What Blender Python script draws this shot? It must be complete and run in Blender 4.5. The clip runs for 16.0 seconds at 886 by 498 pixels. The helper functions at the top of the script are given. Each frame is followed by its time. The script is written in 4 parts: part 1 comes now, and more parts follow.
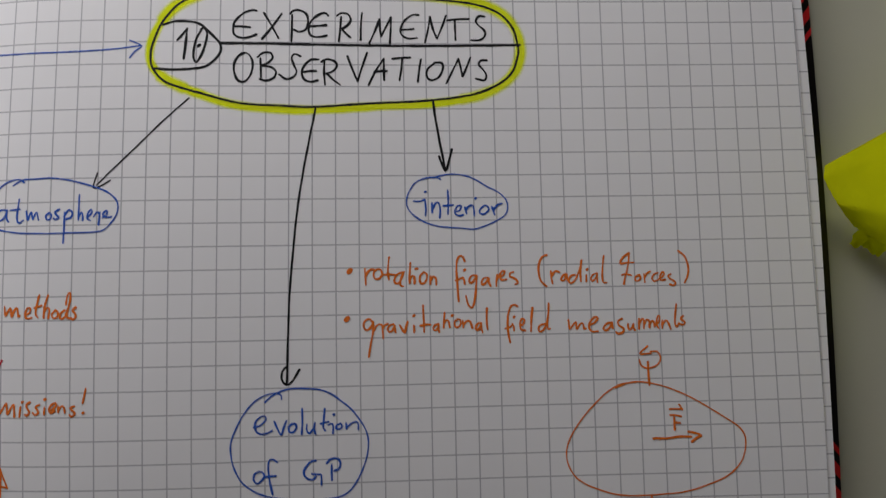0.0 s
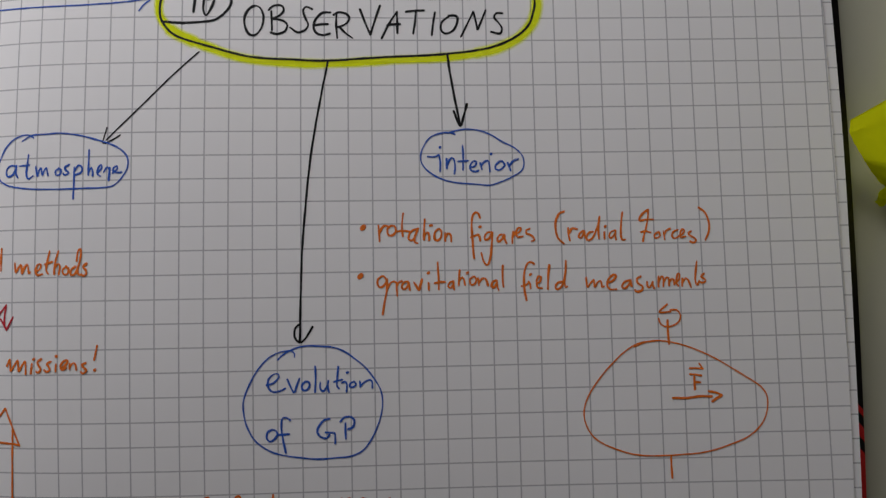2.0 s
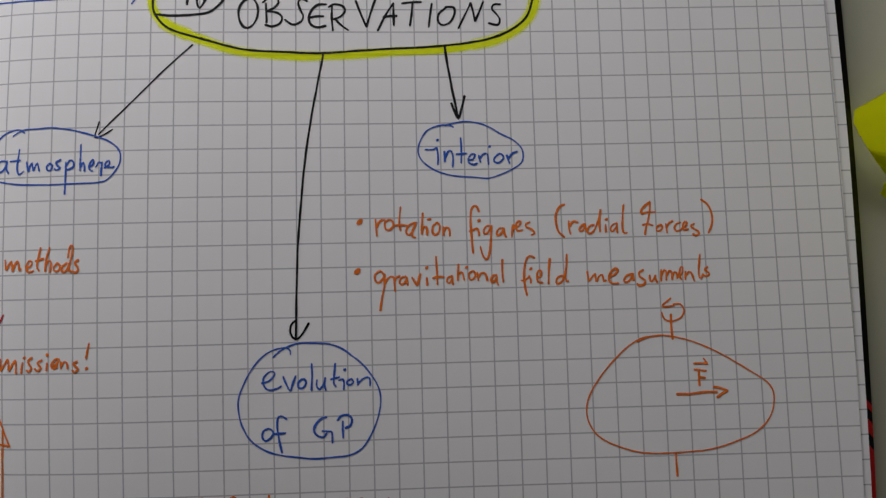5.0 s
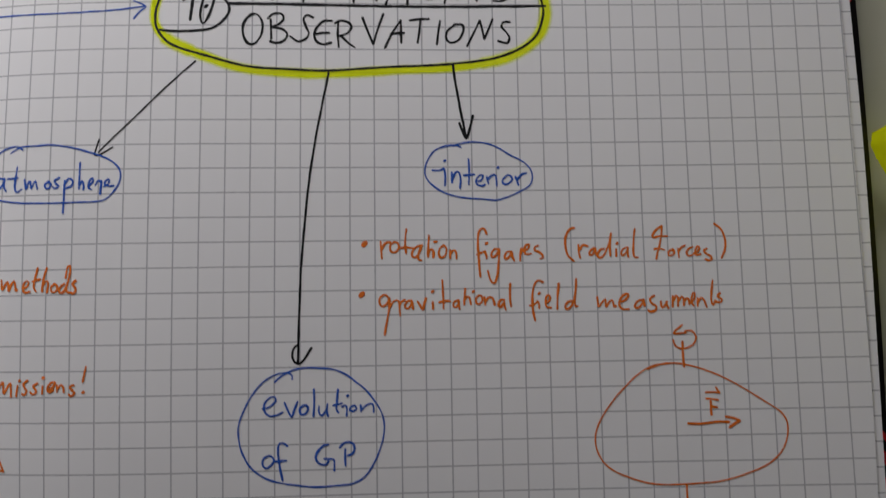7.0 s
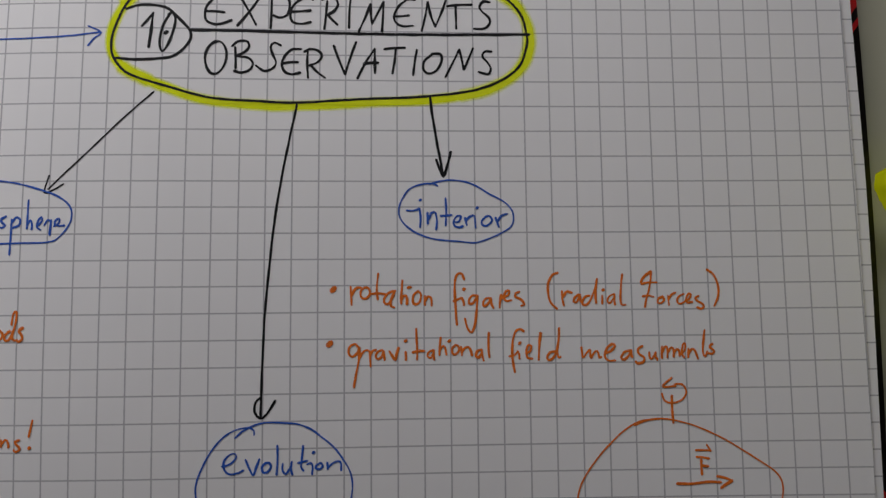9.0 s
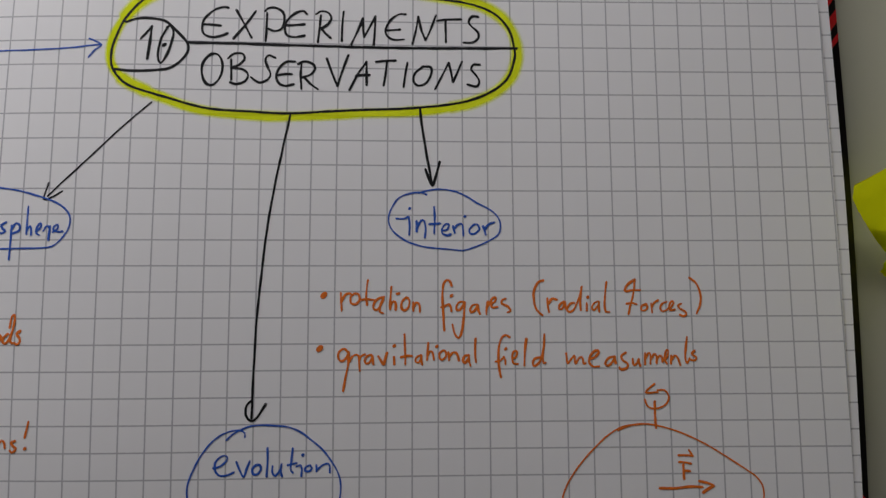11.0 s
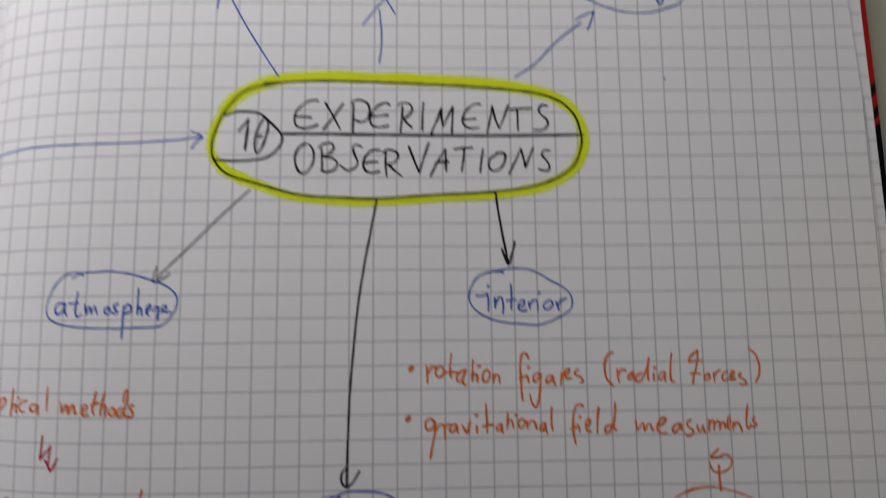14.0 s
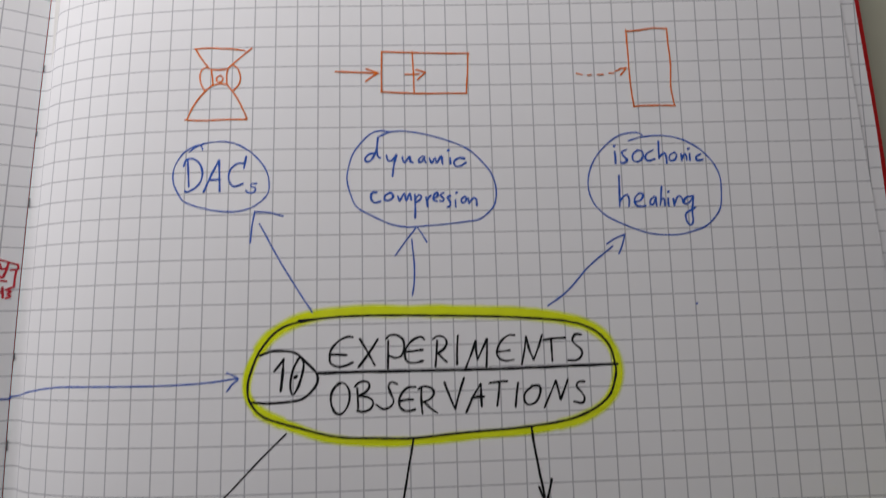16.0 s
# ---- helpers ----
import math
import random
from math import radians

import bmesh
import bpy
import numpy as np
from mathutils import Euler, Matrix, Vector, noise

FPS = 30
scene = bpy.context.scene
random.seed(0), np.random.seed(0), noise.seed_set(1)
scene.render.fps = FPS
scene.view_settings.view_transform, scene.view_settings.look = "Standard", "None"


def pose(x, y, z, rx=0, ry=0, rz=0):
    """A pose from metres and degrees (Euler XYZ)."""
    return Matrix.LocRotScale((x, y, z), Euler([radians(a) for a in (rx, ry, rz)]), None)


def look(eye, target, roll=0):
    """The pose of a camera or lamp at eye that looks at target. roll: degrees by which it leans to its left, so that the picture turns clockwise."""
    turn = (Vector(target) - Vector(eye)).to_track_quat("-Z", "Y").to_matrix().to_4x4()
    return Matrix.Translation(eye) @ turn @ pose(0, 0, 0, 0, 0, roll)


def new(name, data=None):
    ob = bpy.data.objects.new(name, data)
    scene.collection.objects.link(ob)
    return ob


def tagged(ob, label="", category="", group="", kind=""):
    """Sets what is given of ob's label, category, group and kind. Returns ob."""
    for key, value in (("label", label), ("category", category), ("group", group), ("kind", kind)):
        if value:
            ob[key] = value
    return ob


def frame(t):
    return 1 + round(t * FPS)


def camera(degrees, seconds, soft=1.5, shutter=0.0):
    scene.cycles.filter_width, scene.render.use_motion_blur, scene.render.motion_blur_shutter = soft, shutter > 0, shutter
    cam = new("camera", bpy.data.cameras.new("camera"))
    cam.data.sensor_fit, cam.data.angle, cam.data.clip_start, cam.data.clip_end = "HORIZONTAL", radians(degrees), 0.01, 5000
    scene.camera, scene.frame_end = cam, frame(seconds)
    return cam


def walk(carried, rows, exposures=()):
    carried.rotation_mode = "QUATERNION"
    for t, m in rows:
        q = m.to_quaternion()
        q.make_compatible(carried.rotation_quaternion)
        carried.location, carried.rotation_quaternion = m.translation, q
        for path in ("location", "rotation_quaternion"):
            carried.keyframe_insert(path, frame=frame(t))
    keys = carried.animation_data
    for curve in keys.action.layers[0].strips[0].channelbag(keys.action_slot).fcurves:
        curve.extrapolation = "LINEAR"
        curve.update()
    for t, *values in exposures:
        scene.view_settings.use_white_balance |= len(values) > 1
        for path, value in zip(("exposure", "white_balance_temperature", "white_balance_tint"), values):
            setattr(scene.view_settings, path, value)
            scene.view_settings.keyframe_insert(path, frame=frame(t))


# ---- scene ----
cam = camera(78.85, 16.0, soft=1.35, shutter=0.8)
ROWS = [
    (0.0, 0.09286, -0.04657, 0.11557, 5.081, 0.019, -1.103),
    (0.2, 0.09313, -0.04796, 0.11560, 5.019, 0.014, -0.988),
    (0.5, 0.09349, -0.05033, 0.11497, 4.566, 0.201, -1.128),
    (1.0, 0.09222, -0.05362, 0.11493, 4.365, 0.370, -1.314),
    (1.5, 0.09089, -0.05371, 0.11362, 4.538, 0.407, -1.256),
    (2.0, 0.09071, -0.05431, 0.11267, 4.444, 0.611, -1.103),
    (2.5, 0.09011, -0.05615, 0.11346, 4.667, 0.541, -1.060),
    (3.0, 0.09052, -0.05632, 0.11264, 4.436, 0.624, -1.290),
    (3.5, 0.09035, -0.05631, 0.11240, 4.391, 0.708, -1.363),
    (5.8, 0.09181, -0.05642, 0.10972, 5.208, 0.638, -1.485),
    (6.0, 0.09197, -0.05617, 0.11022, 5.136, 0.616, -0.925),
    (6.5, 0.09069, -0.05576, 0.10937, 5.245, 0.655, -1.192),
    (7.0, 0.08986, -0.05181, 0.10819, 5.190, 0.677, -0.927),
    (7.2, 0.08943, -0.04992, 0.10799, 5.356, 0.890, -0.905),
    (7.5, 0.09041, -0.04869, 0.10593, 5.273, 0.666, -1.397),
    (7.7, 0.09133, -0.04759, 0.10450, 5.220, 0.722, -1.609),
    (8.0, 0.09300, -0.04606, 0.10358, 5.464, 0.593, -0.975),
    (8.5, 0.09451, -0.04247, 0.10148, 5.014, 0.532, -0.781),
    (8.7, 0.09425, -0.04210, 0.10166, 5.002, 0.439, -0.669),
    (10.8, 0.09727, -0.04304, 0.10410, 5.634, 0.646, -0.225),
    (11.0, 0.09695, -0.04247, 0.10453, 5.835, 0.540, -0.186),
    (11.5, 0.09608, -0.04315, 0.10539, 6.276, 0.445, -0.437),
    (12.0, 0.09527, -0.04417, 0.10740, 6.377, 0.516, -0.568),
    (12.5, 0.09493, -0.04509, 0.11032, 6.541, 0.675, -0.777),
    (13.0, 0.09187, -0.04515, 0.11599, 6.828, 0.936, -1.432),
    (13.2, 0.09145, -0.04281, 0.11440, 6.759, 0.897, -1.467),
    (13.5, 0.08679, -0.03971, 0.11381, 7.228, 0.564, -1.232),
    (13.7, 0.08427, -0.03668, 0.11292, 6.962, 0.802, -1.228),
    (14.0, 0.08131, -0.02886, 0.11478, 6.580, 0.790, -0.587),
    (14.2, 0.07828, -0.02327, 0.11697, 6.804, 0.604, -0.507),
    (14.5, 0.07517, -0.01777, 0.11748, 7.057, 0.691, -1.006),
    (14.7, 0.07391, -0.01414, 0.11792, 6.682, 0.542, -1.042),
    (15.0, 0.07273, -0.00359, 0.12043, 6.656, 0.530, -1.877),
    (15.2, 0.07257, 0.00092, 0.12080, 6.802, 0.746, -1.825),
    (15.5, 0.07189, 0.00958, 0.12124, 6.578, 0.515, -1.194),
    (15.7, 0.07280, 0.01478, 0.12145, 6.689, 0.247, -1.139),
    (15.9, 0.07379, 0.02005, 0.12095, 6.759, 0.630, -1.408),
    (16.0, 0.07413, 0.02190, 0.12090, 6.791, 0.650, -1.446),
]
EXPOSURES = [(0.0, -0.03), (3.0, -0.04), (6.5, -0.01), (8.5, -0.12), (11.0, -0.10), (12.5, 0.05), (14.0, -0.02), (15.0, -0.17), (16.0, -0.24)]
walk(cam, [(t, pose(x, y, z, rx, ry, rz)) for t, x, y, z, rx, ry, rz in ROWS], EXPOSURES)

# ---- light: one unseen window beside the desk, added to light the page ----
world = bpy.data.worlds.new("daylight")
scene.world = world
world.use_nodes = True
sky = world.node_tree.nodes.new("ShaderNodeTexSky")
sky.sky_type = "NISHITA"
sky.sun_disc = False
sky.sun_elevation, sky.sun_rotation = radians(35), radians(120)
world.node_tree.links.new(sky.outputs[0], world.node_tree.nodes["Background"].inputs[0])
world.node_tree.nodes["Background"].inputs[1].default_value = 0.06

WALL_Y = 0.33                        # inner face of the window wall
# Made-up window: its place and size set the falloff across the page.
WIN_X0, WIN_X1, WIN_Z0, WIN_Z1 = -0.64, 0.12, 0.05, 0.29
daylight = bpy.data.lights.new("added_window_light", "AREA")
daylight.shape, daylight.size, daylight.size_y = "RECTANGLE", WIN_X1 - WIN_X0, WIN_Z1 - WIN_Z0
daylight.energy, daylight.color = 4.6, (0.998, 0.976, 0.992)
lamp = new("added_window_light", daylight)
lamp.matrix_world = look(((WIN_X0 + WIN_X1) / 2, WALL_Y + 0.03, (WIN_Z0 + WIN_Z1) / 2), ((WIN_X0 + WIN_X1) / 2, WALL_Y - 1, (WIN_Z0 + WIN_Z1) / 2))

# ---- sizes: page squares of 5 mm ----
CELL = 0.005
TABLE_Z = -2.05 * CELL
COVER_TOP = -1.60                    # in squares
PAGE_TOP, PAGE_BOTTOM = -24.0, 35.4  # rows of the page, counted downwards


# ---- materials ----
def material(name, base, rough=0.6, metal=0.0, noise_scale=60.0, vary=0.12, bump=0.1, bump_scale=400.0, spec=0.5):
    m = bpy.data.materials.new(name)
    m.use_nodes = True
    n, l = m.node_tree.nodes, m.node_tree.links
    b = n["Principled BSDF"]
    b.inputs["Roughness"].default_value, b.inputs["Metallic"].default_value = rough, metal
    b.inputs["Specular IOR Level"].default_value = spec
    tc = n.new("ShaderNodeTexCoord")
    tex = n.new("ShaderNodeTexNoise")
    tex.inputs["Scale"].default_value, tex.inputs["Detail"].default_value = noise_scale, 5
    l.new(tc.outputs["Object"], tex.inputs["Vector"])
    mix = n.new("ShaderNodeMix")
    mix.data_type = "RGBA"
    l.new(tex.outputs["Fac"], mix.inputs["Factor"])
    mix.inputs["A"].default_value = (*[c * (1 - vary) for c in base], 1)
    mix.inputs["B"].default_value = (*[min(1, c * (1 + vary)) for c in base], 1)
    l.new(mix.outputs["Result"], b.inputs["Base Color"])
    fine = n.new("ShaderNodeTexNoise")
    fine.inputs["Scale"].default_value, fine.inputs["Detail"].default_value = bump_scale, 4
    l.new(tc.outputs["Object"], fine.inputs["Vector"])
    bp = n.new("ShaderNodeBump")
    bp.inputs["Strength"].default_value, bp.inputs["Distance"].default_value = bump, 0.0004
    l.new(fine.outputs["Fac"], bp.inputs["Height"])
    l.new(bp.outputs["Normal"], b.inputs["Normal"])
    return m


def math_node(m, op, a, b=None):
    node = m.node_tree.nodes.new("ShaderNodeMath")
    node.operation = op
    for i, v in enumerate((a, b)):
        if isinstance(v, (int, float)):
            node.inputs[i].default_value = v
        elif v is not None:
            m.node_tree.links.new(v, node.inputs[i])
    return node.outputs[0]


def squared_paper(name, base, line):
    """Writing paper with a printed 5 mm grid; the UV map counts squares."""
    m = material(name, base, rough=0.75, noise_scale=45, vary=0.025, bump=0.03, bump_scale=2500, spec=0.25)
    n, l = m.node_tree.nodes, m.node_tree.links
    uv = n.new("ShaderNodeUVMap")
    uv.uv_map = "squares"
    sep = n.new("ShaderNodeSeparateXYZ")
    l.new(uv.outputs[0], sep.inputs[0])
    grain = n.new("ShaderNodeTexNoise")
    grain.inputs["Scale"].default_value, grain.inputs["Detail"].default_value = 6.0, 6
    l.new(uv.outputs[0], grain.inputs["Vector"])
    marks = []
    for axis, half in (("X", 0.029), ("Y", 0.027)):
        wobble = math_node(m, "MULTIPLY", math_node(m, "SUBTRACT", grain.outputs["Fac"], 0.5), 0.02)
        pos = math_node(m, "ADD", sep.outputs[axis], wobble)
        away = math_node(m, "ABSOLUTE", math_node(m, "SUBTRACT", math_node(m, "FRACT", pos), 0.5))
        r = n.new("ShaderNodeMapRange")
        r.inputs["From Min"].default_value, r.inputs["From Max"].default_value = 0.5 - half - 0.012, 0.5 - half + 0.012
        l.new(away, r.inputs["Value"])
        marks.append(r.outputs[0])
    mask = math_node(m, "MAXIMUM", marks[0], marks[1])
    strength = math_node(m, "ADD", math_node(m, "MULTIPLY", grain.outputs["Fac"], 0.35), 0.72)
    mask = math_node(m, "MINIMUM", math_node(m, "MULTIPLY", mask, strength), 1.0)
    b = n["Principled BSDF"]
    paper = b.inputs["Base Color"].links[0].from_socket
    mix = n.new("ShaderNodeMix")
    mix.data_type = "RGBA"
    l.new(mask, mix.inputs["Factor"])
    l.new(paper, mix.inputs["A"])
    mix.inputs["B"].default_value = (*line, 1)
    l.new(mix.outputs["Result"], b.inputs["Base Color"])
    return m


def ink(name, base, rough=0.7):
    return material(name, base, rough=rough, noise_scale=900, vary=0.45, bump=0.05, spec=0.12)


PAPER = squared_paper("squared_paper", (0.80, 0.795, 0.81), (0.385, 0.382, 0.412))
PAPER_EDGE = material("paper_edges", (0.74, 0.73, 0.71), rough=0.8, noise_scale=300, vary=0.1)
BLACK_INK = ink("black_ink", (0.010, 0.010, 0.012))
BLUE_INK = ink("blue_ink", (0.034, 0.105, 0.46))
ORANGE_INK = ink("orange_ink", (0.76, 0.165, 0.024))
RED_INK = ink("red_ink", (0.50, 0.030, 0.045))
THREAD = material("grey_thread", (0.12, 0.11, 0.12), noise_scale=800)
TABLE = material("grey_laminate", (0.53, 0.53, 0.42), rough=0.42, noise_scale=25, vary=0.05, bump=0.05, bump_scale=900)
METAL = material("table_leg_metal", (0.35, 0.35, 0.36), rough=0.35, metal=0.9)
PLASTER = material("wall_plaster", (0.37, 0.31, 0.25), rough=0.9, noise_scale=8, vary=0.04, bump=0.2, bump_scale=120)
CEILING = material("ceiling_paint", (0.48, 0.43, 0.375), rough=0.9, noise_scale=6, vary=0.03)
FLOOR = material("floor_lino", (0.22, 0.21, 0.20), rough=0.6, noise_scale=20)
FRAME = material("window_paint", (0.78, 0.78, 0.76), rough=0.4, noise_scale=30, vary=0.04)


def highlighter_ink():
    """Fluorescent yellow ink: clear, it tints what lies beneath."""
    m = bpy.data.materials.new("yellow_highlighter_ink")
    m.use_nodes = True
    n, l = m.node_tree.nodes, m.node_tree.links
    n.remove(n["Principled BSDF"])
    clear, body = n.new("ShaderNodeBsdfTransparent"), n.new("ShaderNodeBsdfDiffuse")
    tc, tex = n.new("ShaderNodeTexCoord"), n.new("ShaderNodeTexNoise")
    tex.inputs["Scale"].default_value, tex.inputs["Detail"].default_value = 130, 5
    l.new(tc.outputs["Object"], tex.inputs["Vector"])
    mix_c = n.new("ShaderNodeMix")
    mix_c.data_type = "RGBA"
    l.new(tex.outputs["Fac"], mix_c.inputs["Factor"])
    mix_c.inputs["A"].default_value, mix_c.inputs["B"].default_value = (0.92, 1.0, 0.17, 1), (0.98, 1.0, 0.38, 1)
    body.inputs[0].default_value = (0.91, 1.0, 0.006, 1)
    uv, sep = n.new("ShaderNodeUVMap"), n.new("ShaderNodeSeparateXYZ")
    uv.uv_map = "across"
    l.new(uv.outputs[0], sep.inputs[0])
    rag = math_node(m, "MULTIPLY", math_node(m, "SUBTRACT", tex.outputs["Fac"], 0.5), 0.5)
    soak = n.new("ShaderNodeMapRange")
    soak.interpolation_type = "SMOOTHSTEP"
    soak.inputs["From Min"].default_value, soak.inputs["From Max"].default_value = 1.0, 0.35
    l.new(math_node(m, "ADD", math_node(m, "ABSOLUTE", sep.outputs["X"]), rag), soak.inputs["Value"])
    tint = n.new("ShaderNodeMix")
    tint.data_type = "RGBA"
    l.new(soak.outputs[0], tint.inputs["Factor"])
    tint.inputs["A"].default_value = (1, 1, 1, 1)
    l.new(mix_c.outputs["Result"], tint.inputs["B"])
    l.new(tint.outputs["Result"], clear.inputs[0])
    mix = n.new("ShaderNodeMixShader")
    l.new(math_node(m, "MULTIPLY", soak.outputs[0], 0.40), mix.inputs[0])
    l.new(clear.outputs[0], mix.inputs[1])
    l.new(body.outputs[0], mix.inputs[2])
    l.new(mix.outputs[0], n["Material Output"].inputs[0])
    return m


def note_paper():
    """Thin fluorescent yellow paper that lets some light through."""
    m = material("fluorescent_note_paper", (0.95, 0.99, 0.008), rough=0.7, noise_scale=70, vary=0.06, bump=0.3, bump_scale=500, spec=0.2)
    n, l = m.node_tree.nodes, m.node_tree.links
    thin, mix = n.new("ShaderNodeBsdfTranslucent"), n.new("ShaderNodeMixShader")
    thin.inputs[0].default_value = (0.75, 0.85, 0.004, 1)
    mix.inputs[0].default_value = 0.15
    l.new(n["Principled BSDF"].outputs[0], mix.inputs[1])
    l.new(thin.outputs[0], mix.inputs[2])
    l.new(mix.outputs[0], n["Material Output"].inputs[0])
    return m


def printed_cover():
    """Glossy printed board: red, with a black middle and slanting black and red bars where they meet."""
    m = material("printed_cover", (0.5, 0.5, 0.5), rough=0.33, noise_scale=200, vary=0.1, bump=0.08, bump_scale=1500)
    n, l = m.node_tree.nodes, m.node_tree.links
    tc, sep = n.new("ShaderNodeTexCoord"), n.new("ShaderNodeSeparateXYZ")
    l.new(tc.outputs["Object"], sep.inputs[0])
    y = math_node(m, "ABSOLUTE", math_node(m, "ADD", sep.outputs["Y"], 6.95 * CELL))
    s = math_node(m, "SUBTRACT", math_node(m, "DIVIDE", y, CELL), math_node(m, "MULTIPLY", math_node(m, "SUBTRACT", math_node(m, "DIVIDE", sep.outputs["X"], CELL), 36.2), 1.3))
    ramp = n.new("ShaderNodeValToRGB")
    ramp.color_ramp.interpolation = "CONSTANT"
    red, black = (0.80, 0.026, 0.028, 1), (0.006, 0.005, 0.005, 1)
    stops = ((0.0, black), (9.55, red), (9.88, black), (10.35, red), (10.98, black), (11.50, red))
    for i, (at, colour) in enumerate(stops):
        e = ramp.color_ramp.elements[i] if i < 2 else ramp.color_ramp.elements.new(at / 14)
        e.position, e.color = at / 14, colour
    l.new(math_node(m, "DIVIDE", s, 14.0), ramp.inputs[0])
    l.new(ramp.outputs[0], n["Principled BSDF"].inputs["Base Color"])
    return m


HIGHLIGHT = highlighter_ink()
NOTE = note_paper()
COVER = printed_cover()


# ---- helpers ----
def part(name, bm, mat, parent=None, label="", smooth=False):
    """One mesh object from a bmesh, under a thing or a part."""
    me = bpy.data.meshes.new(name)
    bm.to_mesh(me)
    bm.free()
    me.materials.append(mat)
    if smooth:
        me.polygons.foreach_set("use_smooth", [True] * len(me.polygons))
    ob = new(name, me)
    if parent is not None:
        ob.parent = parent
        ob.matrix_parent_inverse = Matrix.Translation(parent.location).inverted()
    if label:
        tagged(ob, label)
    return ob


def thing(name, place, label, category, group="", kind=""):
    ob = new(name)
    ob.location = place
    ob.empty_display_size = 0.02
    return tagged(ob, label, category, group, kind)


def box(bm, lo, hi, bevel=0.0):
    lo, hi = Vector(lo), Vector(hi)
    made = bmesh.ops.create_cube(bm, size=1.0, matrix=Matrix.Translation((lo + hi) / 2) @ Matrix.Diagonal((*(hi - lo), 1)))
    if bevel:
        edges = list({e for v in made["verts"] for e in v.link_edges})
        bmesh.ops.bevel(bm, geom=edges, offset=bevel, segments=2, affect="EDGES", profile=0.5)
    return bm


# ---- the open notebook: how the leaves lie ----
SLOPE_AT = [-7.0, -5.6, -5.1, -4.0, -2.5, -1.0, 1.0, 4.0, 9.0, 16.0, 24.0, 34.0]
SLOPE = [0.0, 0.0, 38.0, 19.82, 14.33, 8.88, 3.04, -0.48, -3.52, -3.56, -2.11, -1.25]
WARP = [-0.1678, -0.0567, -0.1086, 0.255, 0.0108]
FINE = np.arange(-8, 36.51, 0.1)
_a = np.radians(np.interp(FINE, SLOPE_AT, SLOPE))
_x = np.concatenate([[0], np.cumsum((np.cos(_a[1:]) + np.cos(_a[:-1])) * 0.05)])
_z = np.concatenate([[0], np.cumsum((np.sin(_a[1:]) + np.sin(_a[:-1])) * 0.05)])
_x += 16 - np.interp(16, FINE, _x)
_z -= np.interp(16, FINE, _z)


def leaf(u, v, lift=0.0):
    """A place on the right-hand leaf: u squares along it from the margin, v squares down, lift squares above it."""
    a, b = (u - 16) / 16, min(max(v, -21), 21) / 16
    dz = WARP[0] * b * b + WARP[1] * a * b + WARP[2] * b ** 3 + WARP[3] * a * b * b + WARP[4] * a * a * b
    t = math.radians(float(np.interp(u, SLOPE_AT, SLOPE)))
    x, z = float(np.interp(u, FINE, _x)), float(np.interp(u, FINE, _z))
    return Vector(((x - math.sin(t) * lift) * CELL, -v * CELL, (z + dz + math.cos(t) * lift) * CELL))


def gutter(v):
    return -5.84 - 0.007 * v


def fore_edge(v):
    return 35.07 - 0.0009 * (v - 4) ** 2 - 0.04 * max(0.0, -3.0 - v)


LEFT_SLOPE0, LEFT_SLOPE1, LEFT_FLAT = 36.0, 3.0, 9.0


def left_leaf(w, v, lift=0.0):
    """A place on the left-hand leaf, w squares from the gutter."""
    g = leaf(gutter(v), v)
    n = 40
    x = z = 0.0
    for i in range(n):
        s = (i + 0.5) / n * w
        t = math.radians(LEFT_SLOPE0 + (LEFT_SLOPE1 - LEFT_SLOPE0) * min(1, s / LEFT_FLAT))
        x -= math.cos(t) * w / n
        z += math.sin(t) * w / n
    t = math.radians(LEFT_SLOPE0 + (LEFT_SLOPE1 - LEFT_SLOPE0) * min(1, w / LEFT_FLAT))
    return g + Vector((x - 0.045 + math.sin(t) * lift, 0, z + math.cos(t) * lift)) * CELL


def sheet(bm, place, us, vs, uv_of, drop=0.02):
    """A thin sheet with an upper and a lower face and closed rims; place(i, j, lift)."""
    layer = bm.loops.layers.uv.new("squares")
    top = [[bm.verts.new(place(u, v, 0.0)) for v in vs] for u in us]
    low = [[bm.verts.new(place(u, v, -drop)) for v in vs] for u in us]
    m, n = len(us), len(vs)

    def face(corners, coords):
        f = bm.faces.new(corners)
        for lp, c in zip(f.loops, coords):
            lp[layer].uv = c
    for i in range(m - 1):
        for j in range(n - 1):
            ij = ((i, j), (i, j + 1), (i + 1, j + 1), (i + 1, j))
            cs = [uv_of(us[p], vs[q]) for p, q in ij]
            up = (top[i][j + 1].co - top[i][j].co).cross(top[i + 1][j].co - top[i][j].co).z > 0
            order = list(range(4)) if up else [3, 2, 1, 0]
            face([top[ij[k][0]][ij[k][1]] for k in order], [cs[k] for k in order])
            order.reverse()
            face([low[ij[k][0]][ij[k][1]] for k in order], [cs[k] for k in order])
    rim = [(i, 0) for i in range(m)] + [(m - 1, j) for j in range(1, n)] + [(i, n - 1) for i in range(m - 2, -1, -1)] + [(0, j) for j in range(n - 2, 0, -1)]
    for (p, q), (r, s) in zip(rim, rim[1:] + rim[:1]):
        cs = [(0.5, 0.5)] * 4
        face([bm.verts.new(w.co) for w in (top[p][q], top[r][s], low[r][s], low[p][q])], cs)
    for f in bm.faces:
        f.normal_update()
    return bm


notebook = thing("notebook", (0.0, -0.03, TABLE_Z), "open squared-paper notebook with coloured handwriting and red-black hard cover", "notebook")

STEPS = [i / 96 for i in range(97)]
ROWS_V = [PAGE_TOP + (PAGE_BOTTOM - PAGE_TOP) * i / 60 for i in range(61)]


